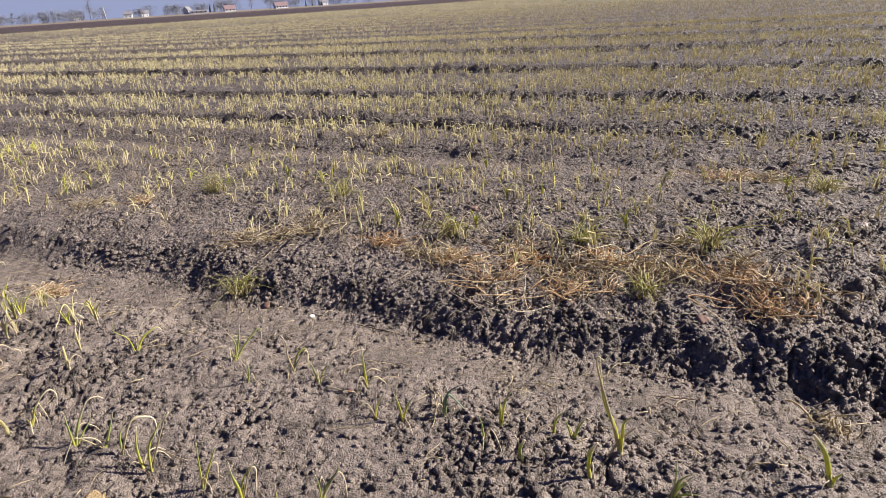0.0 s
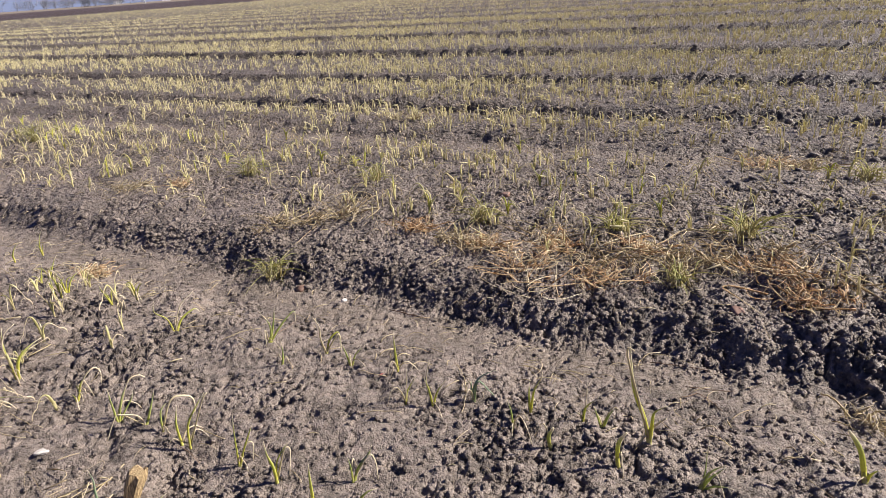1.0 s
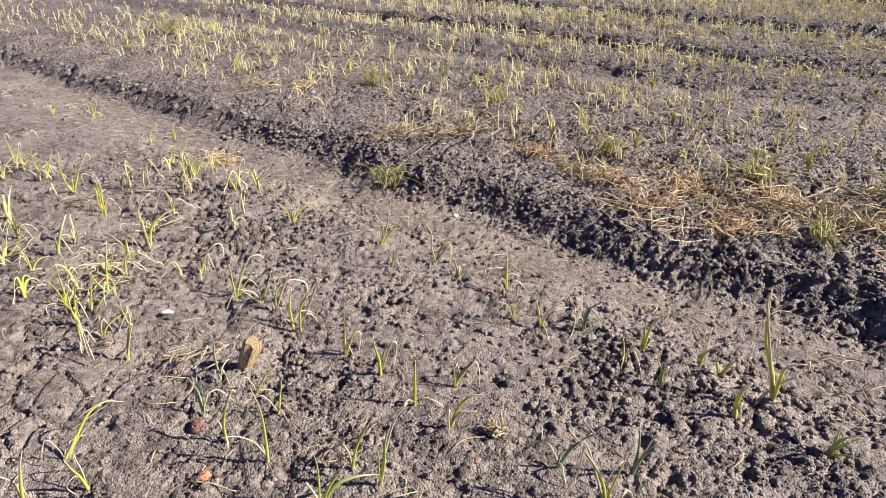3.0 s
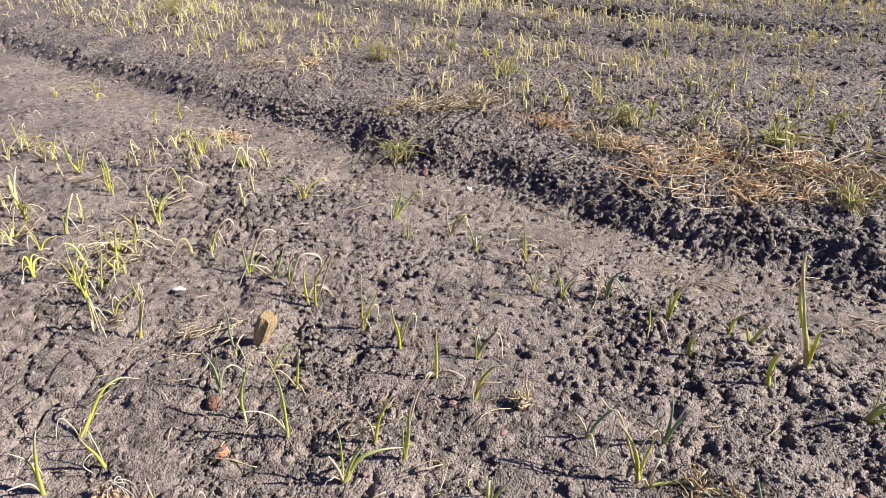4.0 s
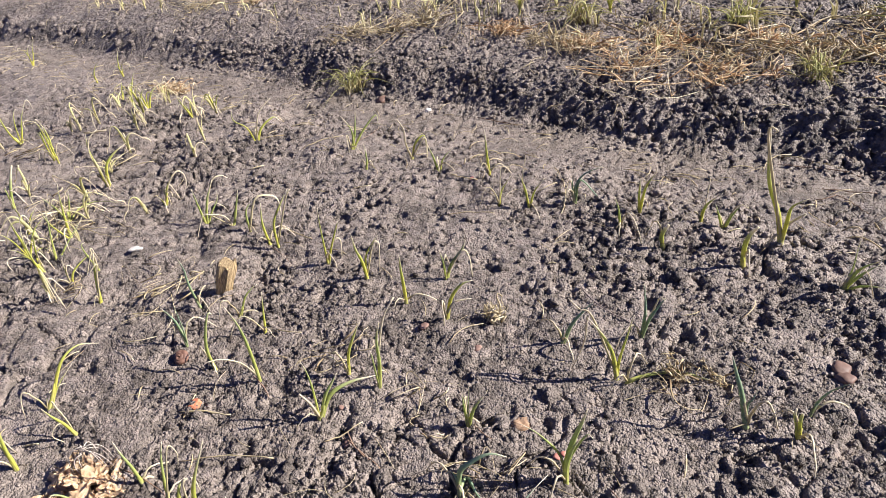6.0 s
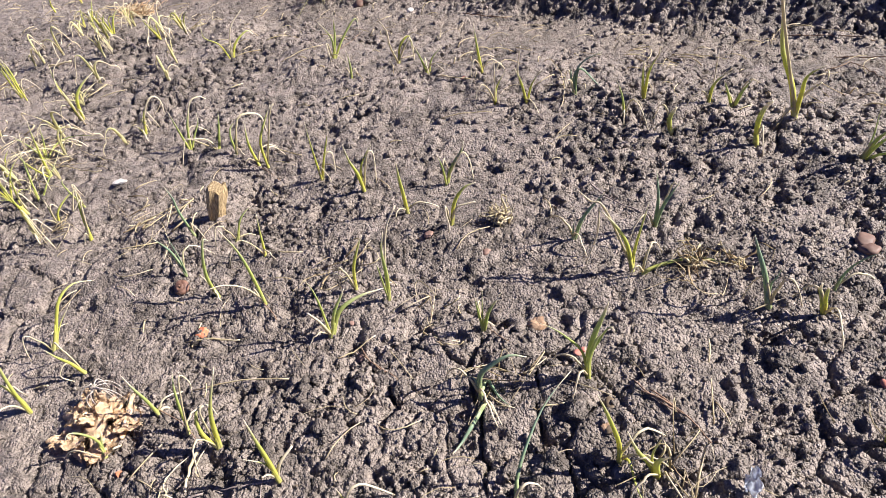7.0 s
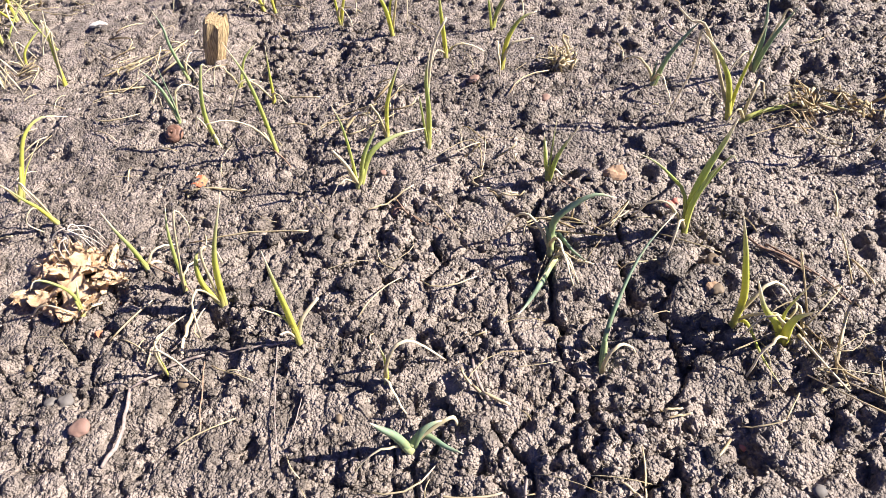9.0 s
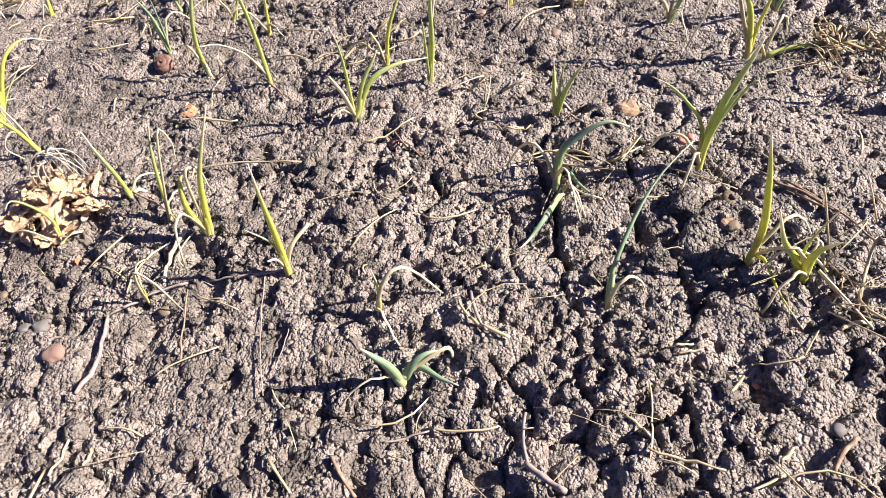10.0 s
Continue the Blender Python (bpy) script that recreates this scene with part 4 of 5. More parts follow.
stalk("straw", -0.100, 0.525, -0.109, 0.516, 4)
stalk("twig", -0.386, 0.501, -0.366, 0.478, 5)
stalk("straw", -0.429, 0.496, -0.407, 0.475, 4)
stalk("twig", -0.063, 0.533, -0.081, 0.511, 6)
stalk("straw", -0.053, 0.610, -0.034, 0.615, 3)
stalk("straw", -0.160, 0.587, -0.142, 0.592, 3)
stalk("straw", -0.165, 0.593, -0.148, 0.596, 3)
stalk("straw", -0.584, 0.510, -0.582, 0.472, 3)
stalk("straw", -0.562, 0.494, -0.564, 0.482, 4)
stalk("straw", -0.313, 0.623, -0.303, 0.608, 4)
stalk("straw", -0.303, 0.608, -0.273, 0.594, 5)
stalk("straw", -0.111, 0.583, -0.082, 0.586, 2)
stalk("straw", -0.082, 0.586, -0.067, 0.609, 2)
stalk("twig", -0.347, 1.860, -0.238, 1.805, 4)
stalk("twig", 0.300, 1.559, 0.452, 1.496, 3.5)
stalk("twig", 0.350, 1.457, 0.434, 1.430, 3)
stalk("twig", 0.329, 1.419, 0.365, 1.429, 3)
stalk("twig", 0.365, 1.429, 0.395, 1.360, 2.5)
stalk("straw", -0.345, 1.329, -0.251, 1.332, 2.5)
stalk("straw", -1.737, 2.198, -1.486, 1.929, 3)
stalk("straw", -1.603, 1.980, -1.542, 1.966, 3)
stalk("straw", -1.431, 1.780, -1.365, 1.787, 8)
stalk("straw", -1.350, 1.777, -1.189, 1.748, 2)
stalk("straw", 0.011, 1.571, 0.056, 1.572, 3)
stalk("straw", -0.003, 1.547, 0.042, 1.553, 2)
stalk("straw", 0.083, 1.533, 0.181, 1.490, 2)
stalk("straw", -0.743, 1.647, -0.655, 1.700, 2.5)
stalk("twig", -0.625, 1.646, -0.579, 1.777, 2)
stalk("straw", -1.218, 1.423, -1.058, 1.405, 2)
stalk("straw", -1.160, 1.332, -1.003, 1.271, 3)
stalk("straw", -1.221, 1.340, -1.053, 1.227, 2)
stalk("straw", -1.154, 1.303, -1.071, 1.321, 2)
stalk("straw", -0.678, 1.313, -0.594, 1.266, 3)
stalk("twig", -0.685, 1.252, -0.618, 1.202, 2)
stalk("straw", -0.145, 1.522, -0.130, 1.330, 2.5)
stalk("twig", -0.076, 0.765, -0.029, 0.718, 3.5)
stalk("straw", 0.006, 0.614, 0.084, 0.625, 6)
stalk("straw", 0.001, 0.620, 0.023, 0.618, 3)
stalk("twig", -0.070, 0.747, -0.032, 0.719, 4)
stalk("straw", -0.056, 0.606, -0.038, 0.616, 4)
stalk("grey", -0.305, 0.633, -0.290, 0.598, 5)
stalk("straw", 0.002, 0.733, 0.010, 0.704, 3)
stalk("grey", -0.100, 1.115, -0.032, 1.038, 3)

# ---- withered weeds and grass tufts on the far side of the track ----
TUFT = {"gold": ("withered_weed", GOLD, "flattened golden-brown withered weed on the bank", "weed"), "straw": ("dead_grass", STRAW, "pale matted dead grass lying on the bed", "grass"),
        "wisp": ("dead_grass", STRAW, "few thin dry grass strands lying on the soil", "grass"), "grass": ("grass_tuft", GRASS, "tuft of thin yellow-green grass blades", "grass")}


def tuft(kind, x, y, reach):
    name, mat, text, cat = TUFT[kind]
    heap = Heap()
    z0 = float(ground_z(x, y)[0])
    count = int({"gold": 74, "straw": 42, "grass": 44, "wisp": 10}[kind] * (0.6 + reach * 5))
    spots = [(random.gauss(0, 0.6), random.gauss(0, 0.38)) for _ in range(6)]
    for i in range(count):
        turn = random.uniform(0, 6.28)
        if kind == "grass":
            root = Vector((random.gauss(0, 0.016), random.gauss(0, 0.016), -0.004))
            h, out = random.uniform(0.2, 1.1) * reach * 1.25, random.uniform(0.4, 2.2) * reach
            way = Vector((math.cos(turn), math.sin(turn), 0))
            pts = bent(root, root + way * out * 0.3 + Vector((0, 0, h * 0.75)), root + way * out + Vector((0, 0, h * random.uniform(0.1, 1.0))), 6)
            r = [0.002 * (1 - 0.85 * (k / 6) ** 2) for k in range(7)]
        else:
            spot = random.choice(spots)
            q, w = (spot[0] + random.gauss(0, 0.22)) * reach, (spot[1] + random.gauss(0, 0.17)) * reach
            root = Vector((q * ROW.x + w * ACROSS.x, q * ROW.y + w * ACROSS.y, 0))
            length = random.uniform(0.4, 1.2) * min(reach, 0.085) * random.choice((0.5, 0.8, 1.0, 1.3)) if kind != "wisp" else random.uniform(0.018, 0.055)
            way = Vector((math.cos(turn), math.sin(turn), 0)) * length
            tip = root + way
            lift = random.uniform(0.006, 0.03 if kind == "gold" else 0.05 if kind == "straw" else 0.012)
            za, zb = (float(v) - z0 for v in ground_z([x + root.x, x + tip.x], [y + root.y, y + tip.y]))
            root.z, tip.z = za + random.uniform(0, 0.012), zb + random.uniform(0, 0.016)
            lift = min(lift, 0.006 + 0.3 * reach)
            mid = (root + tip) * 0.5 + Vector((random.gauss(0, 0.6) * length, random.gauss(0, 0.6) * length, lift))
            pts = bent(root, mid, tip, 6)
            if kind != "wisp":
                pts = [q_ + Vector((random.gauss(0, 0.003), random.gauss(0, 0.003), random.gauss(0, 0.0025))) for q_ in pts]
            fat = random.uniform(0.0005, 0.0017 if kind == "gold" else 0.0024) if kind != "wisp" else random.uniform(0.0007, 0.0017)
            if kind == "gold" and i % 3 == 0:
                fat *= 1.6
            r = [fat * (1 - 0.6 * (k / 6) ** 2) for k in range(7)]
        heap.put(*tube(pts, r, 4, 0.3))
    ob = heap.done(name, mat)
    ob.location = (x, y, z0)
    return tagged(ob, text, cat, "weeds along the track")


tuft("gold", 0.027, 1.952, 0.115)
tuft("gold", 0.249, 1.857, 0.076)
tuft("gold", 0.374, 2.008, 0.074)
tuft("gold", 0.657, 1.770, 0.1)
tuft("gold", 0.714, 1.656, 0.060)
tuft("gold", -0.290, 2.259, 0.057)
tuft("straw", -0.835, 2.399, 0.08)
tuft("gold", -0.076, 2.093, 0.043)
tuft("gold", -1.377, 2.159, 0.043)
tuft("gold", 1.087, 2.952, 0.095)
tuft("gold", 0.153, 2.060, 0.059)
tuft("straw", 0.602, 1.887, 0.092)
tuft("straw", -0.550, 2.429, 0.112)
tuft("straw", -0.172, 2.108, 0.079)
tuft("straw", 0.804, 1.708, 0.069)
tuft("straw", 0.427, 1.964, 0.088)
tuft("straw", -0.661, 2.370, 0.080)
tuft("straw", 1.264, 2.839, 0.080)
tuft("straw", -1.621, 2.908, 0.087)
tuft("straw", -0.512, 4.136, 0.103)
tuft("straw", 0.456, 1.884, 0.060)
tuft("straw", 0.250, 1.930, 0.070)
tuft("straw", -0.086, 2.115, 0.050)
tuft("straw", 0.115, 2.116, 0.060)
tuft("straw", 0.693, 1.897, 0.070)
tuft("straw", 0.635, 2.053, 0.050)
tuft("grass", -0.082, 2.294, 0.071)
tuft("grass", 0.343, 2.177, 0.076)
tuft("grass", 0.678, 2.013, 0.077)
tuft("grass", -0.743, 2.109, 0.073)
tuft("grass", -0.517, 2.857, 0.071)
tuft("grass", -1.124, 3.032, 0.077)
tuft("grass", 1.300, 2.556, 0.061)
tuft("grass", 0.431, 1.812, 0.052)
tuft("straw", 0.644, 1.306, 0.045)
tuft("grass", -2.861, 4.112, 0.106)
tuft("straw", 0.026, 0.923, 0.022)
tuft("straw", -0.221, 1.045, 0.016)
tuft("wisp", -0.205, 0.781, 0.020)
tuft("wisp", -0.857, 1.149, 0.050)
tuft("wisp", -0.798, 1.073, 0.040)
tuft("wisp", -0.328, 0.890, 0.030)
tuft("wisp", -0.465, 0.965, 0.030)
tuft("wisp", -0.050, 0.665, 0.020)
tuft("wisp", -1.253, 1.387, 0.060)
tuft("wisp", -1.194, 1.261, 0.050)
tuft("wisp", -1.211, 1.350, 0.060)
tuft("straw", -1.951, 1.896, 0.040)
tuft("gold", -1.352, 2.154, 0.030)
tuft("gold", -1.403, 2.927, 0.050)
tuft("wisp", -0.818, 1.091, 0.036)
tuft("wisp", -1.233, 1.398, 0.072)
tuft("wisp", -1.175, 1.334, 0.054)
tuft("wisp", -1.004, 1.099, 0.025)
tuft("wisp", 0.005, 0.914, 0.020)
tuft("wisp", -0.041, 0.628, 0.014)
tuft("wisp", -1.619, 1.708, 0.064)
tuft("wisp", -1.463, 1.393, 0.054)
tuft("wisp", -1.231, 1.645, 0.052)

# ---- wooden stump, snail shell, plastic scrap, withered leaf ----
WOOD = plain_material("old_wood", (0.2, 0.14, 0.075), (0.5, 0.37, 0.2), 90, 0.85, 0.002, (6, 6, 1))


def wooden_stump(x, y):
    bm = bmesh.new()
    rings, sides = 12, 14
    rows = []
    for i in range(rings + 1):
        t = i / rings
        row = []
        for k in range(sides):
            a = 2 * math.pi * k / sides
            groove = 1 + 0.13 * math.sin(a * 5 + 1.3) + 0.1 * noise.noise(Vector((math.cos(a) * 2, math.sin(a) * 2, t * 3)))
            r = 0.0145 * groove * (0.8 + 0.4 * t - 0.25 * t ** 6)
            top = 0.012 * noise.noise(Vector((math.cos(a) * 1.5, math.sin(a) * 1.5, 9))) * t if i == rings else 0
            row.append(bm.verts.new((r * math.cos(a) + 0.012 * t, r * 0.75 * math.sin(a), -0.015 + 0.082 * t + top)))
        rows.append(row)
    for i in range(rings):
        for k in range(sides):
            j = (k + 1) % sides
            bm.faces.new((rows[i][k], rows[i][j], rows[i + 1][j], rows[i + 1][k]))
    bm.faces.new(rows[-1])
    bm.faces.new(rows[0][::-1])
    me = bpy.data.meshes.new("wooden_stump")
    bm.to_mesh(me)
    bm.free()
    me.materials.append(WOOD)
    ob = new("wooden_stump", me)
    ob.location = (x, y, float(ground_z(x, y)[0]))
    ob.rotation_euler = (radians(8), radians(15), radians(20))
    return tagged(ob, "short weathered yellow-brown wooden stump standing in soil", "stump")


wooden_stump(-0.703, 1.104)

SHELL = plain_material("snail_shell", (0.09, 0.045, 0.032), (0.19, 0.105, 0.075), 160, 0.6, 0.0006)


def snail_shell(x, y, r):
    pts, radii = [], []
    for i in range(40):
        t = i / 39
        a = t * 2.3 * 2 * math.pi
        grow = 0.25 + 0.75 * t
        pts.append((r * 0.55 * grow * math.cos(a), r * 0.55 * grow * math.sin(a), r * (0.75 - 0.62 * t)))
        radii.append(r * (0.12 + 0.38 * t))
    v, f, a = tube(pts, radii, 10)
    ob = mesh_object("snail_shell", v, f, SHELL)
    ob.location = (x, y, float(ground_z(x, y)[0]) + r * 0.35)
    ob.rotation_euler = (radians(25), radians(-20), 0.6)
    return tagged(ob, "small round reddish-brown snail shell on the soil", "shell")


snail_shell(-0.7, 0.95, 0.0135)


def sheet(name, mat, size_x, size_y, waves, seed, thick=0.0006, ragged=0.3, fold=0.0):
    """A crumpled thin sheet with a ragged outline."""
    bm = bmesh.new()
    n = 14
    grid = []
    for i in range(n + 1):
        row = []
        for j in range(n + 1):
            u, w = i / n * 2 - 1, j / n * 2 - 1
            k = max(abs(u), abs(w)) / max(1e-6, math.hypot(u, w))
            ang = math.atan2(w, u)
            edge = 1 + ragged * (noise.noise(Vector((math.cos(ang) * 1.6, math.sin(ang) * 1.6, seed))) + 0.5 * noise.noise(Vector((math.cos(ang) * 5, math.sin(ang) * 5, seed))))
            px, py = u * k * edge * size_x, w * k * edge * size_y
            pz = waves * (noise.noise(Vector((u * 1.7, w * 1.7, seed))) + 0.6 * noise.noise(Vector((u * 4, w * 4, seed + 5)))) + fold * abs(u)
            row.append(bm.verts.new((px, py, pz)))
        grid.append(row)
    for i in range(n):
        for j in range(n):
            f = bm.faces.new((grid[i][j], grid[i + 1][j], grid[i + 1][j + 1], grid[i][j + 1]))
            f.smooth = True
    bmesh.ops.solidify(bm, geom=bm.faces[:], thickness=thick)
    me = bpy.data.meshes.new(name)
    bm.to_mesh(me)
    bm.free()
    me.materials.append(mat)
    return new(name, me)


DEAD_LEAF = plain_material("dead_leaf", (0.52, 0.36, 0.21), (0.76, 0.58, 0.4), 110, 0.8, 0.001)
FIBRE = plain_material("bleached_fibre", (0.36, 0.31, 0.26), (0.5, 0.45, 0.39), 90, 0.7)


def withered_leaves(x, y):
    z0 = float(ground_z(x, y)[0])
    thing = new("withered_leaf_clump")
    thing.location = (x, y, z0)
    tagged(thing, "crumpled beige withered leaves with bleached fibres on the soil", "dead leaves")
    # dry torn strips and flakes lying over one another
    for i in range(16):
        turn, out = 2.4 * i, 0.0105 * math.sqrt(i + 0.2)
        dx, dy = math.cos(turn) * out * 1.3, math.sin(turn) * out * 0.9
        size = random.uniform(0.013, 0.024)
        lift = float(ground_z(x + dx, y + dy)[0]) - z0
        ob = sheet("leaf", DEAD_LEAF, size, size * random.uniform(0.5, 0.85), 0.006, 3.1 * i + 0.7, 0.0004, 0.85, random.uniform(-0.006, 0.01))
        ob.parent = thing
        ob.location = (dx, dy, max(lift, -0.003) + 0.008 + 0.006 * max(0.0, 1 - out / 0.036))
        ob.rotation_euler = (radians(random.uniform(-30, 35)), radians(random.uniform(-25, 40)), radians(random.uniform(0, 360)))
    for i in range(11):
        a = (0.004 + random.gauss(0, 0.003), 0.028 + random.gauss(0, 0.003), 0.045 + random.gauss(0, 0.003))
        turn = random.uniform(0, 6.28)
        reach = random.uniform(0.012, 0.04)
        b = (a[0] + math.cos(turn) * reach, a[1] + math.sin(turn) * reach * 0.8, random.uniform(0.002, 0.02))
        m = ((a[0] + b[0]) / 2 + math.cos(turn) * 0.006, (a[1] + b[1]) / 2 + math.sin(turn) * 0.006, (a[2] + b[2]) / 2 + 0.01)
        v, f, al = tube(bent(a, m, b, 6), [0.0009 * (1 - 0.5 * k / 6) for k in range(7)], 5, 0.6)
        mesh_object("fibre", v, f, FIBRE, thing, "bleached white fibre" if i == 0 else "", along=al)
    return thing


withered_leaves(-0.722, 0.725)

PLASTIC, _, _, pb = material("clear_plastic_film", (0.75, 0.78, 0.85), 0.25, 0.5)
pb.inputs["Transmission Weight"].default_value = 0.45
scrap = sheet("plastic_scrap", PLASTIC, 0.0075, 0.014, 0.008, 4.4, 0.0004, 0.4, 0.008)
scrap.location = (0.013, 0.643, float(ground_z(0.013, 0.643)[0]) + 0.012)
scrap.rotation_euler = (radians(50), radians(10), radians(-15))
tagged(scrap, "small crumpled scrap of whitish plastic film", "plastic scrap")

# ---- loose crumbs of soil ----


def lump_shapes(facets, count, seed, uneven):
    """A few knobbly lumps of radius one, all with the same faces."""
    shapes, faces = [], None
    for i in range(count):
        bm = bmesh.new()
        bmesh.ops.create_icosphere(bm, subdivisions=facets, radius=1.0)
        bm.verts.ensure_lookup_table()
        at = Vector((seed * 3.1 + i * 7.7, i * 1.3, seed))
        for v in bm.verts:
            n = v.co.normalized()
            knob = noise.voronoi(n * 1.5 + at)[0][0]
            v.co = n * max(0.3, 1 + uneven * noise.noise(n * 1.1 + at) + uneven * 1.3 * (0.45 - knob) + 0.4 * noise.noise(n * 3.1 + at) + 0.2 * noise.noise(n * 7 + at))
        shapes.append([v.co[:] for v in bm.verts])
        faces = [[v.index for v in f.verts] for f in bm.faces]
        bm.free()
    return np.array(shapes), np.array(faces)


def scattered_lumps(name, label, rng, x, y, size, sink, shapes, faces, flat=0.78):
    """Lumps of soil lying on the ground, each turned its own way and partly sunk, as one mesh."""
    n = len(x)
    z = ground_z(x, y) + size * flat * (1 - 2 * sink)
    q = rng.normal(size=(n, 4))
    q /= np.linalg.norm(q, axis=1, keepdims=True)
    w, i, j, k = q.T
    turn = np.stack([1 - 2 * (j * j + k * k), 2 * (i * j - k * w), 2 * (i * k + j * w), 2 * (i * j + k * w), 1 - 2 * (i * i + k * k), 2 * (j * k - i * w),
                     2 * (i * k - j * w), 2 * (j * k + i * w), 1 - 2 * (i * i + j * j)], 1).reshape(n, 3, 3)
    body = shapes[rng.integers(0, len(shapes), n)] * size[:, None, None] * rng.uniform(0.8, 1.2, (n, 1, 3))
    body = np.einsum("nab,nvb->nva", turn, body)
    body[:, :, 2] *= flat
    co = (body + np.stack([x, y, z], 1)[:, None]).reshape(-1, 3)
    idx = (faces[None] + (np.arange(n) * shapes.shape[1])[:, None, None]).reshape(-1)
    me = bpy.data.meshes.new(name)
    me.vertices.add(len(co))
    me.vertices.foreach_set("co", co.astype(np.float32).ravel())
    me.loops.add(len(idx))
    me.loops.foreach_set("vertex_index", idx.astype(np.int32))
    me.polygons.add(len(idx) // 3)
    me.polygons.foreach_set("loop_start", np.arange(0, len(idx), 3, dtype=np.int32))
    me.polygons.foreach_set("use_smooth", np.ones(len(idx) // 3, bool))
    me.update()
    me.materials.append(CRUMB)
    return tagged(new(name, me), label, "soil", kind="stuff")


def single_clods(rng, x, y, size, sink, shapes, faces):
    """Clods that can be told apart one by one, each a piece of the ground."""
    meshes = []
    for shape in shapes:
        me = bpy.data.meshes.new("clod")
        me.from_pydata([tuple(v) for v in shape], [], [tuple(int(i) for i in f) for f in faces])
        me.polygons.foreach_set("use_smooth", [True] * len(me.polygons))
        me.materials.append(CRUMB)
        meshes.append(me)
    z = ground_z(x, y) + size * 0.78 * (1 - 2 * sink)
    for px, py, pz, r in zip(x, y, z, size):
        ob = new("clod", meshes[int(rng.integers(0, len(meshes)))])
        ob.parent, ob.location = GROUND, (float(px), float(py), float(pz))
        ob.scale = [float(r * k) for k in (rng.uniform(0.85, 1.25), rng.uniform(0.85, 1.25), 0.8)]
        ob.rotation_euler = (0, 0, float(rng.uniform(0, 6.28)))


def soil_lumps():
    rng = np.random.default_rng(11)

    def spots(r0, r1, gap, base, open_share, bank_share, track_share):
        """A loose lattice of places between two distances, thinned by how open the soil lies."""
        n = int(2.2 * r1 / gap)
        gx, gy = np.meshgrid(np.arange(-n // 2, n // 2) * gap - 0.25, np.arange(int(1.15 * r1 / gap)) * gap)
        gx, gy = gx.ravel(), gy.ravel()
        r, ang = np.hypot(gx + 0.15, gy + 0.1), np.degrees(np.arctan2(-gx - 0.15, gy + 0.1))
        on = (r > r0) & (r < r1) & (ang > -39) & (ang < 51)
        x, y, r = gx[on] + rng.uniform(-0.6, 0.6, on.sum()) * gap, gy[on] + rng.uniform(-0.6, 0.6, on.sum()) * gap, r[on]
        s, a, z, track, bank = lie(x, y)
        loose = ramp(smooth_noise(x * 3.3, y * 3.3, 35) + 0.45 * smooth_noise(x * 9, y * 9, 37) + 0.32 * np.tanh(a * 1.6 + 0.6), 0.3, 1.05)
        patch = ramp(smooth_noise(x * 16, y * 16, 71), 0.25, 0.7)
        keep = rng.random(len(x)) < np.clip(base + open_share * loose * patch * 1.4 + bank_share * bank - 0.5 * track_share * track, 0.02, 1)
        return x[keep], y[keep], r[keep], bank[keep]

    big, big_faces = lump_shapes(3, 10, 1, 0.42)
    mid, mid_faces = lump_shapes(2, 14, 2, 0.42)
    small, small_faces = lump_shapes(1, 12, 3, 0.35)
    text = "rounded dark clods of moist clay soil"
    x, y, r, bank = spots(0.44, 1.15, 0.034, 0.03, 0.3, 0.5, 0.4)
    single_clods(rng, x, y, np.clip(0.0085 * np.exp(rng.normal(0, 0.35, len(x))), 0.004, 0.017), rng.uniform(0.55, 0.85, len(x)), big, big_faces)
    x, y, r, bank = spots(1.15, 3.0, 0.023, 0.05, 0.25, 0.75, 0.55)
    scattered_lumps("soil_clods", text, rng, x, y, np.clip(0.0062 * np.exp(rng.normal(0, 0.38, len(x))), 0.003, 0.011), rng.uniform(0.45, 0.8, len(x)), mid, mid_faces)
    x, y, r, bank = spots(0.44, 1.75, 0.0155, 0.08, 0.5, 0.5, 0.6)
    size, sink = np.clip(0.0046 * np.exp(rng.normal(0, 0.35, len(x))), 0.002, 0.009), rng.uniform(0.42, 0.75, len(x))
    order = np.argsort(-size / r)          # the largest of them near the walk lie singly
    one, rest = order[:220], order[220:]
    single_clods(rng, x[one], y[one], size[one], sink[one], mid, mid_faces)
    scattered_lumps("soil_clods", text, rng, x[rest], y[rest], size[rest], sink[rest], mid, mid_faces)
    text = "small loose crumbs of dark clay soil"
    x, y, r, bank = spots(0.44, 1.25, 0.0066, 0.3, 0.5, 0.4, 0.3)
    scattered_lumps("soil_crumbs", text, rng, x, y, np.clip(0.0019 * np.exp(rng.normal(0, 0.38, len(x))), 0.0009, 0.0045), rng.uniform(0.3, 0.65, len(x)), small, small_faces)
    x, y, r, bank = spots(1.25, 2.8, 0.0145, 0.3, 0.4, 0.7, 0.4)
    scattered_lumps("soil_crumbs", text, rng, x, y, np.clip(0.004 * np.exp(rng.normal(0, 0.42, len(x))), 0.0015, 0.008), rng.uniform(0.25, 0.62, len(x)), small, small_faces)
    text = "rough dark clods of clay soil across the beds"
    x, y, r, bank = spots(2.6, 6.5, 0.04, 0.3, 0.4, 0.7, 0.7)
    scattered_lumps("soil_clods", text, rng, x, y, np.clip(0.0075 * np.exp(rng.normal(0, 0.45, len(x))), 0.003, 0.017) * (1 + 0.3 * bank), rng.uniform(0.4, 0.75, len(x)), small, small_faces, 0.66)
    x, y, r, bank = spots(6.3, 15.0, 0.11, 0.25, 0.3, 0.8, 0.6)
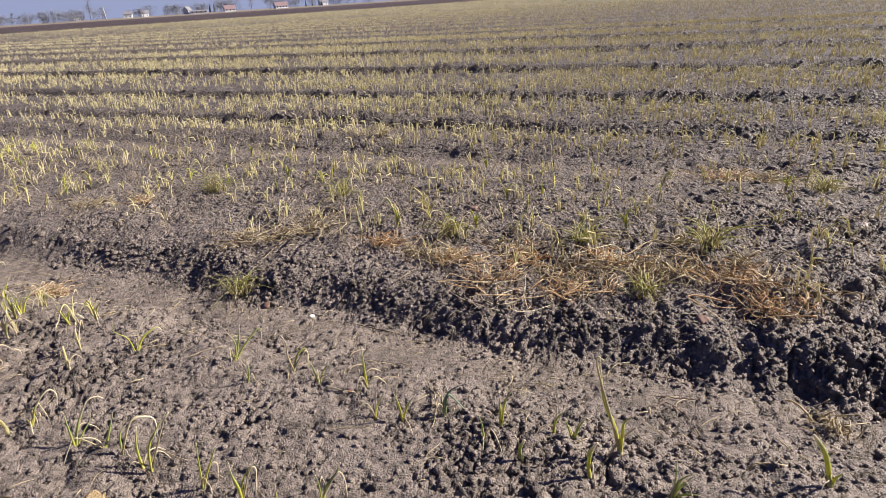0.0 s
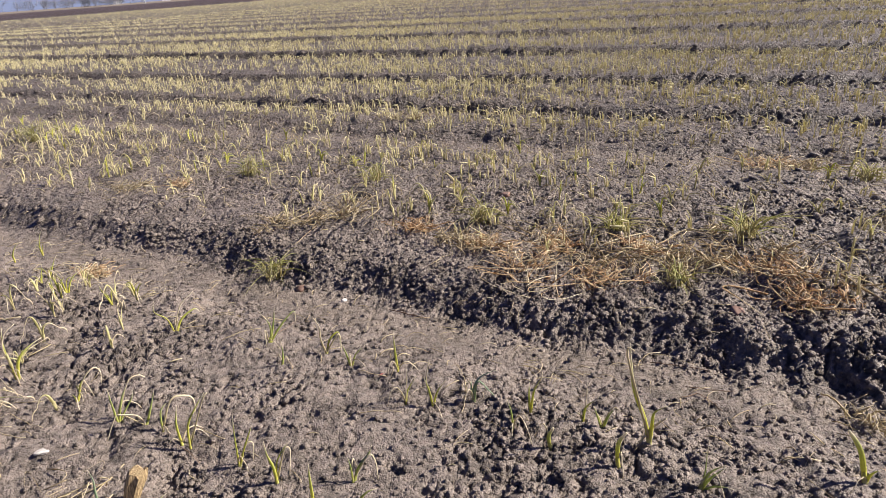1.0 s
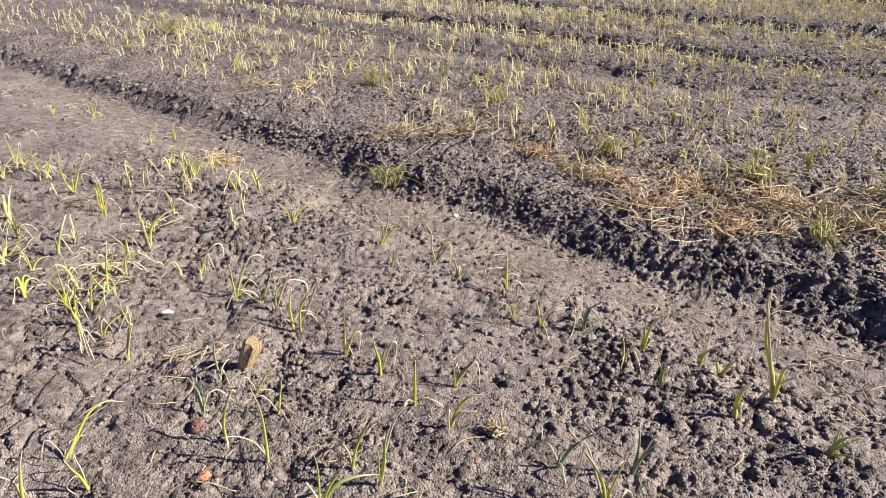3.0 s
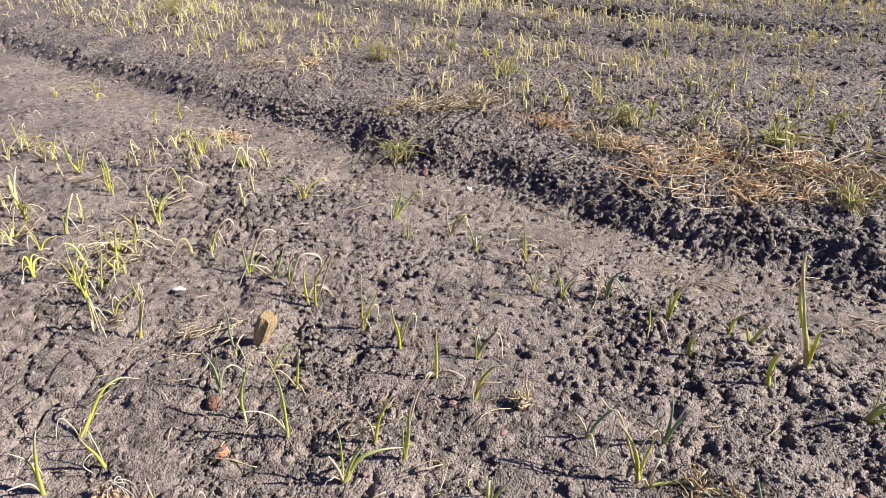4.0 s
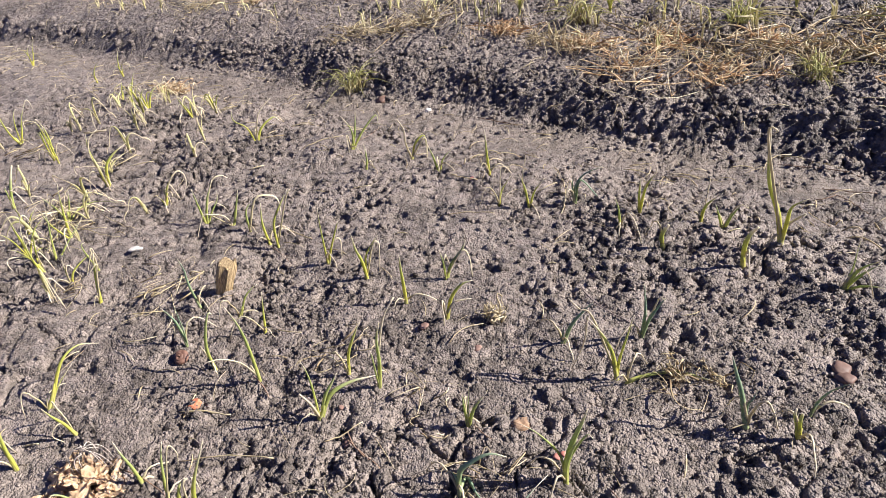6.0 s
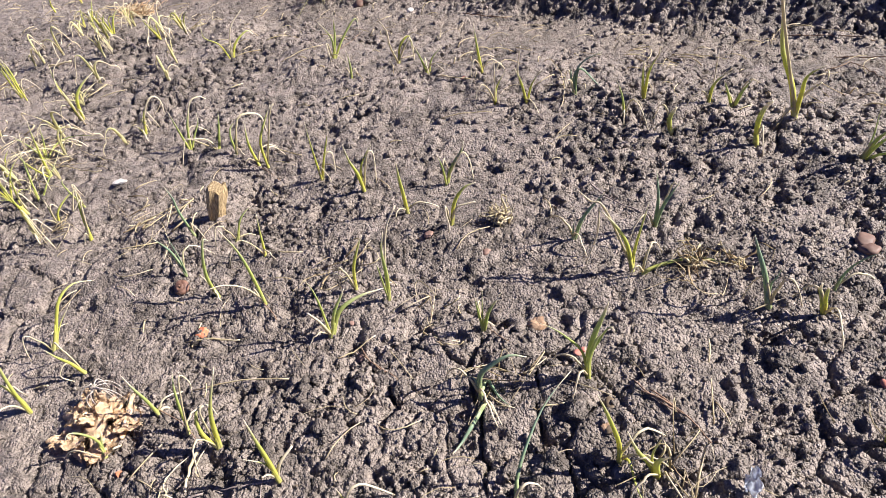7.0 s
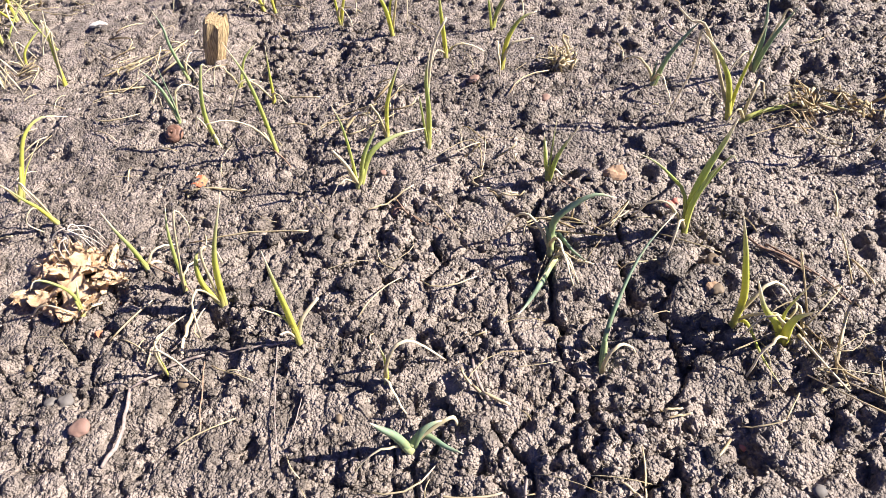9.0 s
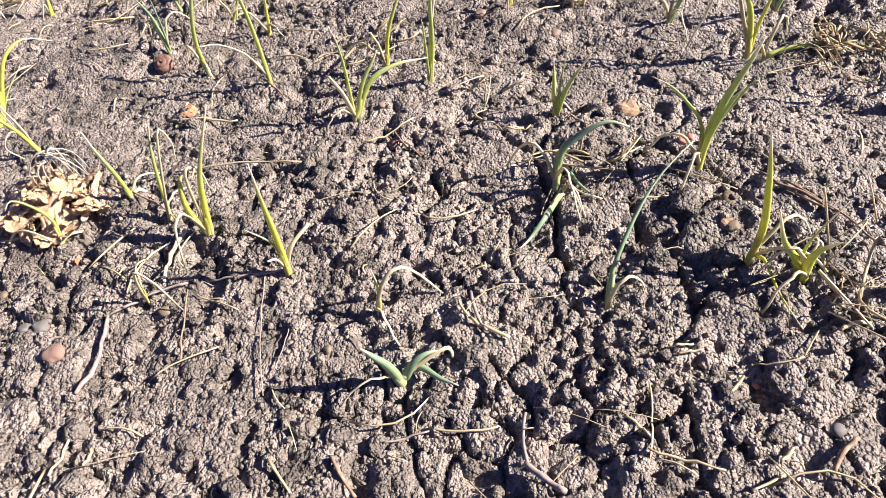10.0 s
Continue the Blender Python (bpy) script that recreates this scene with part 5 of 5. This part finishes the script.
    scattered_lumps("soil_clods", text, rng, x, y, np.clip(0.013 * np.exp(rng.normal(0, 0.4, len(x))), 0.006, 0.026) * (1 + 0.3 * bank), rng.uniform(0.4, 0.75, len(x)), small, small_faces, 0.6)


soil_lumps()


def straw_litter():
    heap = Heap()
    rng = np.random.default_rng(17)
    for _ in range(700):
        r, a = 0.5 + 4.5 * rng.random() ** 1.3, rng.uniform(-0.8, 0.8)
        x, y = -0.15 - r * math.sin(a), -0.1 + r * math.cos(a)
        turn, length = rng.uniform(0, 6.28), rng.uniform(0.008, 0.065)
        x1, y1 = x + math.cos(turn) * length, y + math.sin(turn) * length
        xm, ym = (x + x1) / 2 + rng.normal(0, 0.1) * length, (y + y1) / 2 + rng.normal(0, 0.1) * length
        z = ground_z([x, xm, x1], [y, ym, y1])
        top = max(z[0], z[2]) * 0.5 + max(z) * 0.5
        pts = bent((x, y, z[0] * 0.4 + top * 0.6 + 0.003), (xm, ym, top + 0.0045), (x1, y1, z[2] * 0.4 + top * 0.6 + 0.003), 4)
        fat = rng.uniform(0.0004, 0.0013)
        heap.put(*tube(pts, [fat] * 4 + [fat * 0.6], 4, 0.6))
    for _ in range(420):
        # short bits of straw along the wheel track
        a, s = rng.uniform(-4.0, 0.9), rng.normal(1.4, 0.13)
        x, y = 0.902 * a + 0.431 * s, -0.431 * a + 0.902 * s
        turn, length = rng.uniform(0, 6.28), rng.uniform(0.012, 0.07)
        x1, y1 = x + math.cos(turn) * length, y + math.sin(turn) * length
        z = ground_z([x, x1], [y, y1])
        mid = ((x + x1) / 2 + rng.normal(0, 0.12) * length, (y + y1) / 2 + rng.normal(0, 0.12) * length, max(z) + rng.uniform(0.004, 0.009))
        fat = rng.uniform(0.0006, 0.0016)
        heap.put(*tube(bent((x, y, z[0] + 0.003), mid, (x1, y1, z[1] + 0.003), 4), [fat] * 4 + [fat * 0.6], 3, 0.6))
    for _ in range(1900):
        # withered leaf ends among the plants of the further bed
        a, s = rng.uniform(-4.5, 2.4), 1.8 + 2.4 * rng.random() ** 1.2
        x, y = 0.902 * a + 0.431 * s, -0.431 * a + 0.902 * s
        turn, length = rng.uniform(0, 6.28), rng.uniform(0.025, 0.075)
        x1, y1 = x + math.cos(turn) * length, y + math.sin(turn) * length
        z = ground_z([x, x1], [y, y1])
        mid = ((x + x1) / 2 + rng.normal(0, 0.2) * length, (y + y1) / 2 + rng.normal(0, 0.2) * length, max(z) + rng.uniform(0.004, 0.035))
        fat = rng.uniform(0.0008, 0.0018)
        heap.put(*tube(bent((x, y, z[0]), mid, (x1, y1, z[1] + 0.002), 5), [fat] * 4 + [fat * 0.8, fat * 0.4], 3, 0.5))
    return tagged(heap.done("straw_litter", STRAW), "thin broken bits of straw and root fibre scattered on soil", "litter", kind="stuff")


straw_litter()

# ---- the crop further off ----
dice = np.random.default_rng(5)


def spike(x, y, z, h, w, lean, turn, curl, n=4):
    """One thin field leaf, bent over at its top."""
    c, s = math.cos(turn), math.sin(turn)
    top = (x + c * lean, y + s * lean, z + h)
    mid = (x + c * lean * 0.15, y + s * lean * 0.15, z + h * (0.6 + curl))
    pts = bent((x, y, z - 0.005), mid, top, n)
    v, f, a = tube(pts, [w * (1 - 0.65 * (i / n) ** 1.5) for i in range(n + 1)], 3)
    return v, f[:-2], a


def field_crop():
    heap = Heap()
    # (nearest, farthest distance, plants per square metre, size, segments)
    for near, far, dense, size, n in ((0.0, 7.0, 215, 1.0, 2), (7.0, 15.0, 108, 1.3, 2), (15.0, 36.0, 25, 1.9, 1), (36.0, 100.0, 1.8, 3.2, 1)):
        count = int(dense * (far * far - near * near) * 0.5 * 1.62)
        a = dice.uniform(-0.84, 0.84, count)
        r = np.sqrt(dice.uniform(near ** 2, far ** 2, count))
        x, y = -0.1 - r * np.sin(a), 0.1 + r * np.cos(a)
        s = 0.431 * x + 0.902 * y
        # sown lines 0.21 m apart, blurred by missing and stray plants
        line = np.round(s / 0.21) * 0.21 + dice.normal(0, 0.06, count)
        pull = (line - s) * (1 if near < 16 else 0.5)
        x, y, s = x + 0.431 * pull, y + 0.902 * pull, s + pull
        ss, aa, zz, track, bank = lie(x, y)
        keep = ((s > 3.2) | ((s > 1.85) & (dice.random(count) < 0.5))) & (track < 0.25) & (dice.random(count) > bank * 0.85)
        keep &= dice.random(count) < 0.3 + 0.7 * ramp(smooth_noise(x * 0.9, y * 0.9, 61) + 0.04 * (s - 3), 0.25, 0.6)
        keep &= dice.random(count) < 0.6 + 0.4 * ramp(s - 0.15 * aa, 1.8, 4.0)
        keep &= (-0.55 * x + 0.835 * y < 78)
        x, y = x[keep], y[keep]
        z = ground_z(x, y)
        for px, py, pz in zip(x, y, z):
            for _ in range(int(dice.integers(1, 4)) if n > 1 else 2):
                h = float(dice.uniform(0.02, 0.064)) * size ** 0.35
                heap.put(*spike(px + float(dice.normal(0, 0.008)) * size, py + float(dice.normal(0, 0.008)) * size, pz, h, float(dice.uniform(0.0021, 0.0043)) * size ** 0.9,
                                float(dice.uniform(0.004, 0.055)), float(dice.uniform(0, 6.28)), float(dice.uniform(-0.15, 0.5)), n))
    return tagged(heap.done("onion_crop", FIELD_LEAF), "rows of small yellow-green onion plants across the field", "crop", kind="stuff")


field_crop()

# ---- the far edge: houses, bare trees, poles ----
# distance haze is mixed into the base colours of walls and tiled roofs
HAZY_WALL = plain_material("hazy_plaster", (0.5, 0.5, 0.52), (0.6, 0.6, 0.62), 0.4, 0.9)
HAZY_ROOF = plain_material("hazy_roof_tile", (0.17, 0.12, 0.13), (0.21, 0.15, 0.155), 1.2, 0.8)
GREY_ROOF = plain_material("roof_grey", (0.15, 0.15, 0.17), (0.2, 0.2, 0.22), 1.2, 0.8)
GLASS, _, _, _gb = material("window_glass", (0.08, 0.09, 0.11), 0.15, 0.5)
# bluish grey instead of bark brown: distance haze painted into the twigs
HAZY_TWIGS = plain_material("hazy_twigs", (0.13, 0.135, 0.17), (0.17, 0.175, 0.21), 0.5, 0.9)
CONIFER = plain_material("dark_conifer", (0.05, 0.065, 0.06), (0.09, 0.11, 0.1), 0.6, 0.9)
CONCRETE = plain_material("pole_concrete", (0.3, 0.3, 0.31), (0.36, 0.36, 0.37), 2.0, 0.9)


def box(sx, sy, sz):
    v = [(x * sx / 2, y * sy / 2, z * sz) for z in (0, 1) for y in (-1, 1) for x in (-1, 1)]
    return v, [(0, 2, 3, 1), (4, 5, 7, 6), (0, 1, 5, 4), (2, 6, 7, 3), (1, 3, 7, 5), (0, 4, 6, 2)]


def house(x, y, wide, deep, walls, roof_h, turn, roof, label, windows=3):
    thing = new("house")
    thing.location, thing.rotation_euler = (x, y, -0.3), (0, 0, radians(turn))
    tagged(thing, label, "house", "houses beyond the fields")
    v, f = box(wide, deep, walls)
    k = len(v)
    # gable ends belong to the walls
    v += [(-wide / 2, -deep / 2, walls), (-wide / 2, deep / 2, walls), (-wide / 2, 0, walls + roof_h * 0.97), (wide / 2, -deep / 2, walls), (wide / 2, deep / 2, walls), (wide / 2, 0, walls + roof_h * 0.97)]
    f += [(k, k + 1, k + 2), (k + 3, k + 5, k + 4)]
    mesh_object("wall", v, f, HAZY_WALL, thing, smooth=False)
    e, t = 0.5, 0.18
    w = wide / 2 + e
    low, out = walls - e * roof_h / (deep / 2), deep / 2 + e
    rv = [(-w, -out, low), (w, -out, low), (w, 0, walls + roof_h), (-w, 0, walls + roof_h), (w, out, low), (-w, out, low)]
    rv += [(a, b, c + t) for a, b, c in rv]
    rf = [(0, 3, 2, 1), (3, 5, 4, 2), (6, 7, 8, 9), (9, 8, 10, 11), (0, 1, 7, 6), (5, 11, 10, 4), (1, 2, 8, 7), (2, 4, 10, 8), (0, 6, 9, 3), (3, 9, 11, 5)]
    r = mesh_object("roof", rv, rf, roof, thing, smooth=False)
    cv, cf = box(0.8, 0.8, 1.6)
    mesh_object("chimney", [(a + wide * 0.2, b, c + walls + roof_h - 0.7) for a, b, c in cv], cf, HAZY_ROOF, r, smooth=False)
    for i in range(windows):
        wv, wf = box(1.1, 0.1, 1.3)
        mesh_object("window", [(a + wide * ((i + 0.5) / windows - 0.5), b - deep / 2 - 0.03, c + 1.1) for a, b, c in wv], wf, GLASS, thing, smooth=False)
    return thing


house(-200, 650, 10, 6.5, 2.7, 3.2, 30, HAZY_ROOF, "far white house with a steep red tiled roof", 3)
house(-230, 652, 16, 7, 2.4, 0.9, 18, GREY_ROOF, "low far white shed with a flat grey roof", 4)
house(-242, 655, 5, 6, 4.2, 3.0, 70, GREY_ROOF, "small far white gabled house", 2)
house(-152, 655, 12, 6.5, 2.7, 3.2, 30, HAZY_ROOF, "far white house with a long red roof", 4)
house(-136, 800, 9, 8, 4.2, 3.6, 30, GREY_ROOF, "distant pale house with a grey roof", 2)
house(-346, 800, 8, 7, 4.8, 3.0, 30, GREY_ROOF, "distant pale house among bare bushes", 2)
house(-368, 805, 9, 8, 4.6, 3.0, 20, GREY_ROOF, "distant whitish house behind bare bushes", 2)
house(-452, 850, 9, 8, 5.0, 3.0, 20, GREY_ROOF, "distant whitish house behind bare trees", 2)


def bare_tree(x, y, high, spread, bushy=False):
    """A leafless tree: trunk and limbs, and a crown of fine twigs."""
    thing = new("bare_bush" if bushy else "bare_tree")
    thing.location = (x, y, -0.4)
    tagged(thing, "leafless haze-grey bush at the far field edge" if bushy else "tall leafless haze-grey tree at the far field edge", "bush" if bushy else "tree", "bare trees on the skyline")
    rng = np.random.default_rng(int(abs(x * 7 + y)))
    wood, fine = Heap(), Heap()
    stems = 5 if bushy else 1
    for q in range(stems):
        ox, oy = (rng.normal(0, spread * 0.35), rng.normal(0, spread * 0.35)) if bushy else (0.0, 0.0)
        trunk = bent((ox, oy, 0), (ox + rng.normal(0, 0.2), oy, high * 0.4), (ox + rng.normal(0, 0.5), oy, high * 0.85), 6)
        wood.put(*tube(trunk, [high * 0.022 * (1 - 0.8 * k / 6) for k in range(7)], 5))
        for i in range(22 if not bushy else 6):
            t = rng.uniform(0.12 if bushy else 0.28, 1.0)
            p = trunk[min(6, int(t * 6))]
            turn, lift = rng.uniform(0, 6.28), rng.uniform(0.15, 0.6)
            reach = spread * (1.15 - 0.75 * t) * rng.uniform(0.5, 1.0)
            e = p + Vector((math.cos(turn) * reach, math.sin(turn) * reach, reach * lift * 1.6))
            m = (p + e) * 0.5 + Vector((0, 0, reach * 0.1))
            limb = bent(p, m, e, 4)
            wood.put(*tube(limb, [high * 0.007 * (1 - 0.7 * k / 4) for k in range(5)], 4))
            for j in range(9 if not bushy else 5):
                b = limb[int(rng.integers(1, 5))]
                c = b + Vector((rng.normal(0, 0.28), rng.normal(0, 0.28), abs(rng.normal(0.2, 0.25)))) * spread * 0.6
                fine.put(*tube(bent(b, (b + c) * 0.5 + Vector((0, 0, 0.05 * spread)), c, 2), [0.13, 0.1, 0.05] if bushy else [0.06, 0.045, 0.025], 3))
    v, f = wood.v, wood.f
    mesh_object("trunk", v, f, HAZY_TWIGS, thing)
    mesh_object("crown", fine.v, fine.f, HAZY_TWIGS, thing)
    return thing


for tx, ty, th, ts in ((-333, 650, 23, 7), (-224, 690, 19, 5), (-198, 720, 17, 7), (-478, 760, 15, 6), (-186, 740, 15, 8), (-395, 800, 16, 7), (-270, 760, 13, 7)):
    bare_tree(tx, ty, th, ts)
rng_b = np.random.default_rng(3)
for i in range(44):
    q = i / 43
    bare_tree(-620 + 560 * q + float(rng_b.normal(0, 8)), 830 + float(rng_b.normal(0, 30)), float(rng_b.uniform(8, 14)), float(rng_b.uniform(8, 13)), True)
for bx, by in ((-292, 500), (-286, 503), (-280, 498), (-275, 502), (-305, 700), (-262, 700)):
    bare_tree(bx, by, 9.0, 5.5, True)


def conifer(x, y, high):
    thing = new("conifer")
    thing.location = (x, y, -0.3)
    tagged(thing, "narrow dark conifer beside a far house", "tree", "conifers by the houses")
    v, f, a = tube([(0, 0, 0), (0, 0, high * 0.3)], [0.25, 0.2], 6)
    mesh_object("trunk", v, f, HAZY_TWIGS, thing)
    rng = np.random.default_rng(int(abs(x)))
    heap = Heap()
    for i in range(170):
        t = rng.random() ** 0.8
        turn, reach = rng.uniform(0, 6.28), high * 0.16 * (1 - t) * rng.uniform(0.6, 1.1) + 0.1
        p = Vector((0, 0, high * (0.1 + 0.88 * t)))
        e = p + Vector((math.cos(turn) * reach, math.sin(turn) * reach, -reach * 0.25))
        heap.put(*tube([p, (p + e) * 0.5 + Vector((0, 0, 0.1)), e], [0.22, 0.2, 0.04], 4))
    mesh_object("crown", heap.v, heap.f, CONIFER, thing)
    return thing


for cx, cy, ch in ((-215, 640, 9.0), (-211, 640, 8.5), (-129, 660, 7.5), (-123, 661, 6.0), (-114, 662, 6.0)):
    conifer(cx, cy, ch)


def utility_pole(x, y, high, lean):
    thing = new("utility_pole")
    thing.location, thing.rotation_euler = (x, y, -0.4), (0, radians(lean), 0)
    tagged(thing, "pale concrete utility pole at the field edge", "pole")
    v, f, a = tube([(0, 0, 0), (0, 0, high * 0.5), (0, 0, high)], [0.28, 0.22, 0.15], 8)
    mesh_object("post", v, f, CONCRETE, thing)
    v, f, a = tube([(-0.9, 0, high * 0.94), (0.9, 0, high * 0.94)], [0.06, 0.06], 6)
    mesh_object("crossarm", v, f, CONCRETE, thing)
    return thing


utility_pole(-147, 300, 6.2, -4)


def sky_backdrop():
    """The pale lilac haze that stands round the whole horizon on a still winter day, thinning out upwards."""
    n, radius, high = 96, 2400.0, 520.0
    v = [(radius * math.cos(2 * math.pi * k / n), radius * math.sin(2 * math.pi * k / n), z) for z in (-20.0, high) for k in range(n)]
    f = [(k, (k + 1) % n, n + (k + 1) % n, n + k) for k in range(n)]
    m = bpy.data.materials.new("horizon_haze")
    m.use_nodes = True
    nodes, links = m.node_tree.nodes, m.node_tree.links
    nodes.remove(nodes["Principled BSDF"])
    glow, clear, both = nodes.new("ShaderNodeEmission"), nodes.new("ShaderNodeBsdfTransparent"), nodes.new("ShaderNodeMixShader")
    glow.inputs["Color"].default_value, glow.inputs["Strength"].default_value = HORIZON, 1.0
    parts = nodes.new("ShaderNodeSeparateXYZ")
    links.new(nodes.new("ShaderNodeNewGeometry").outputs["Position"], parts.inputs[0])
    links.new(step_node(m, parts.outputs[2], 120.0, high), both.inputs[0])
    links.new(glow.outputs[0], both.inputs[1])
    links.new(clear.outputs[0], both.inputs[2])
    links.new(both.outputs[0], nodes["Material Output"].inputs["Surface"])
    return tagged(mesh_object("backdrop", v, f, m), "pale lilac hazy winter sky above the horizon", "sky", kind="structure")


sky_backdrop()
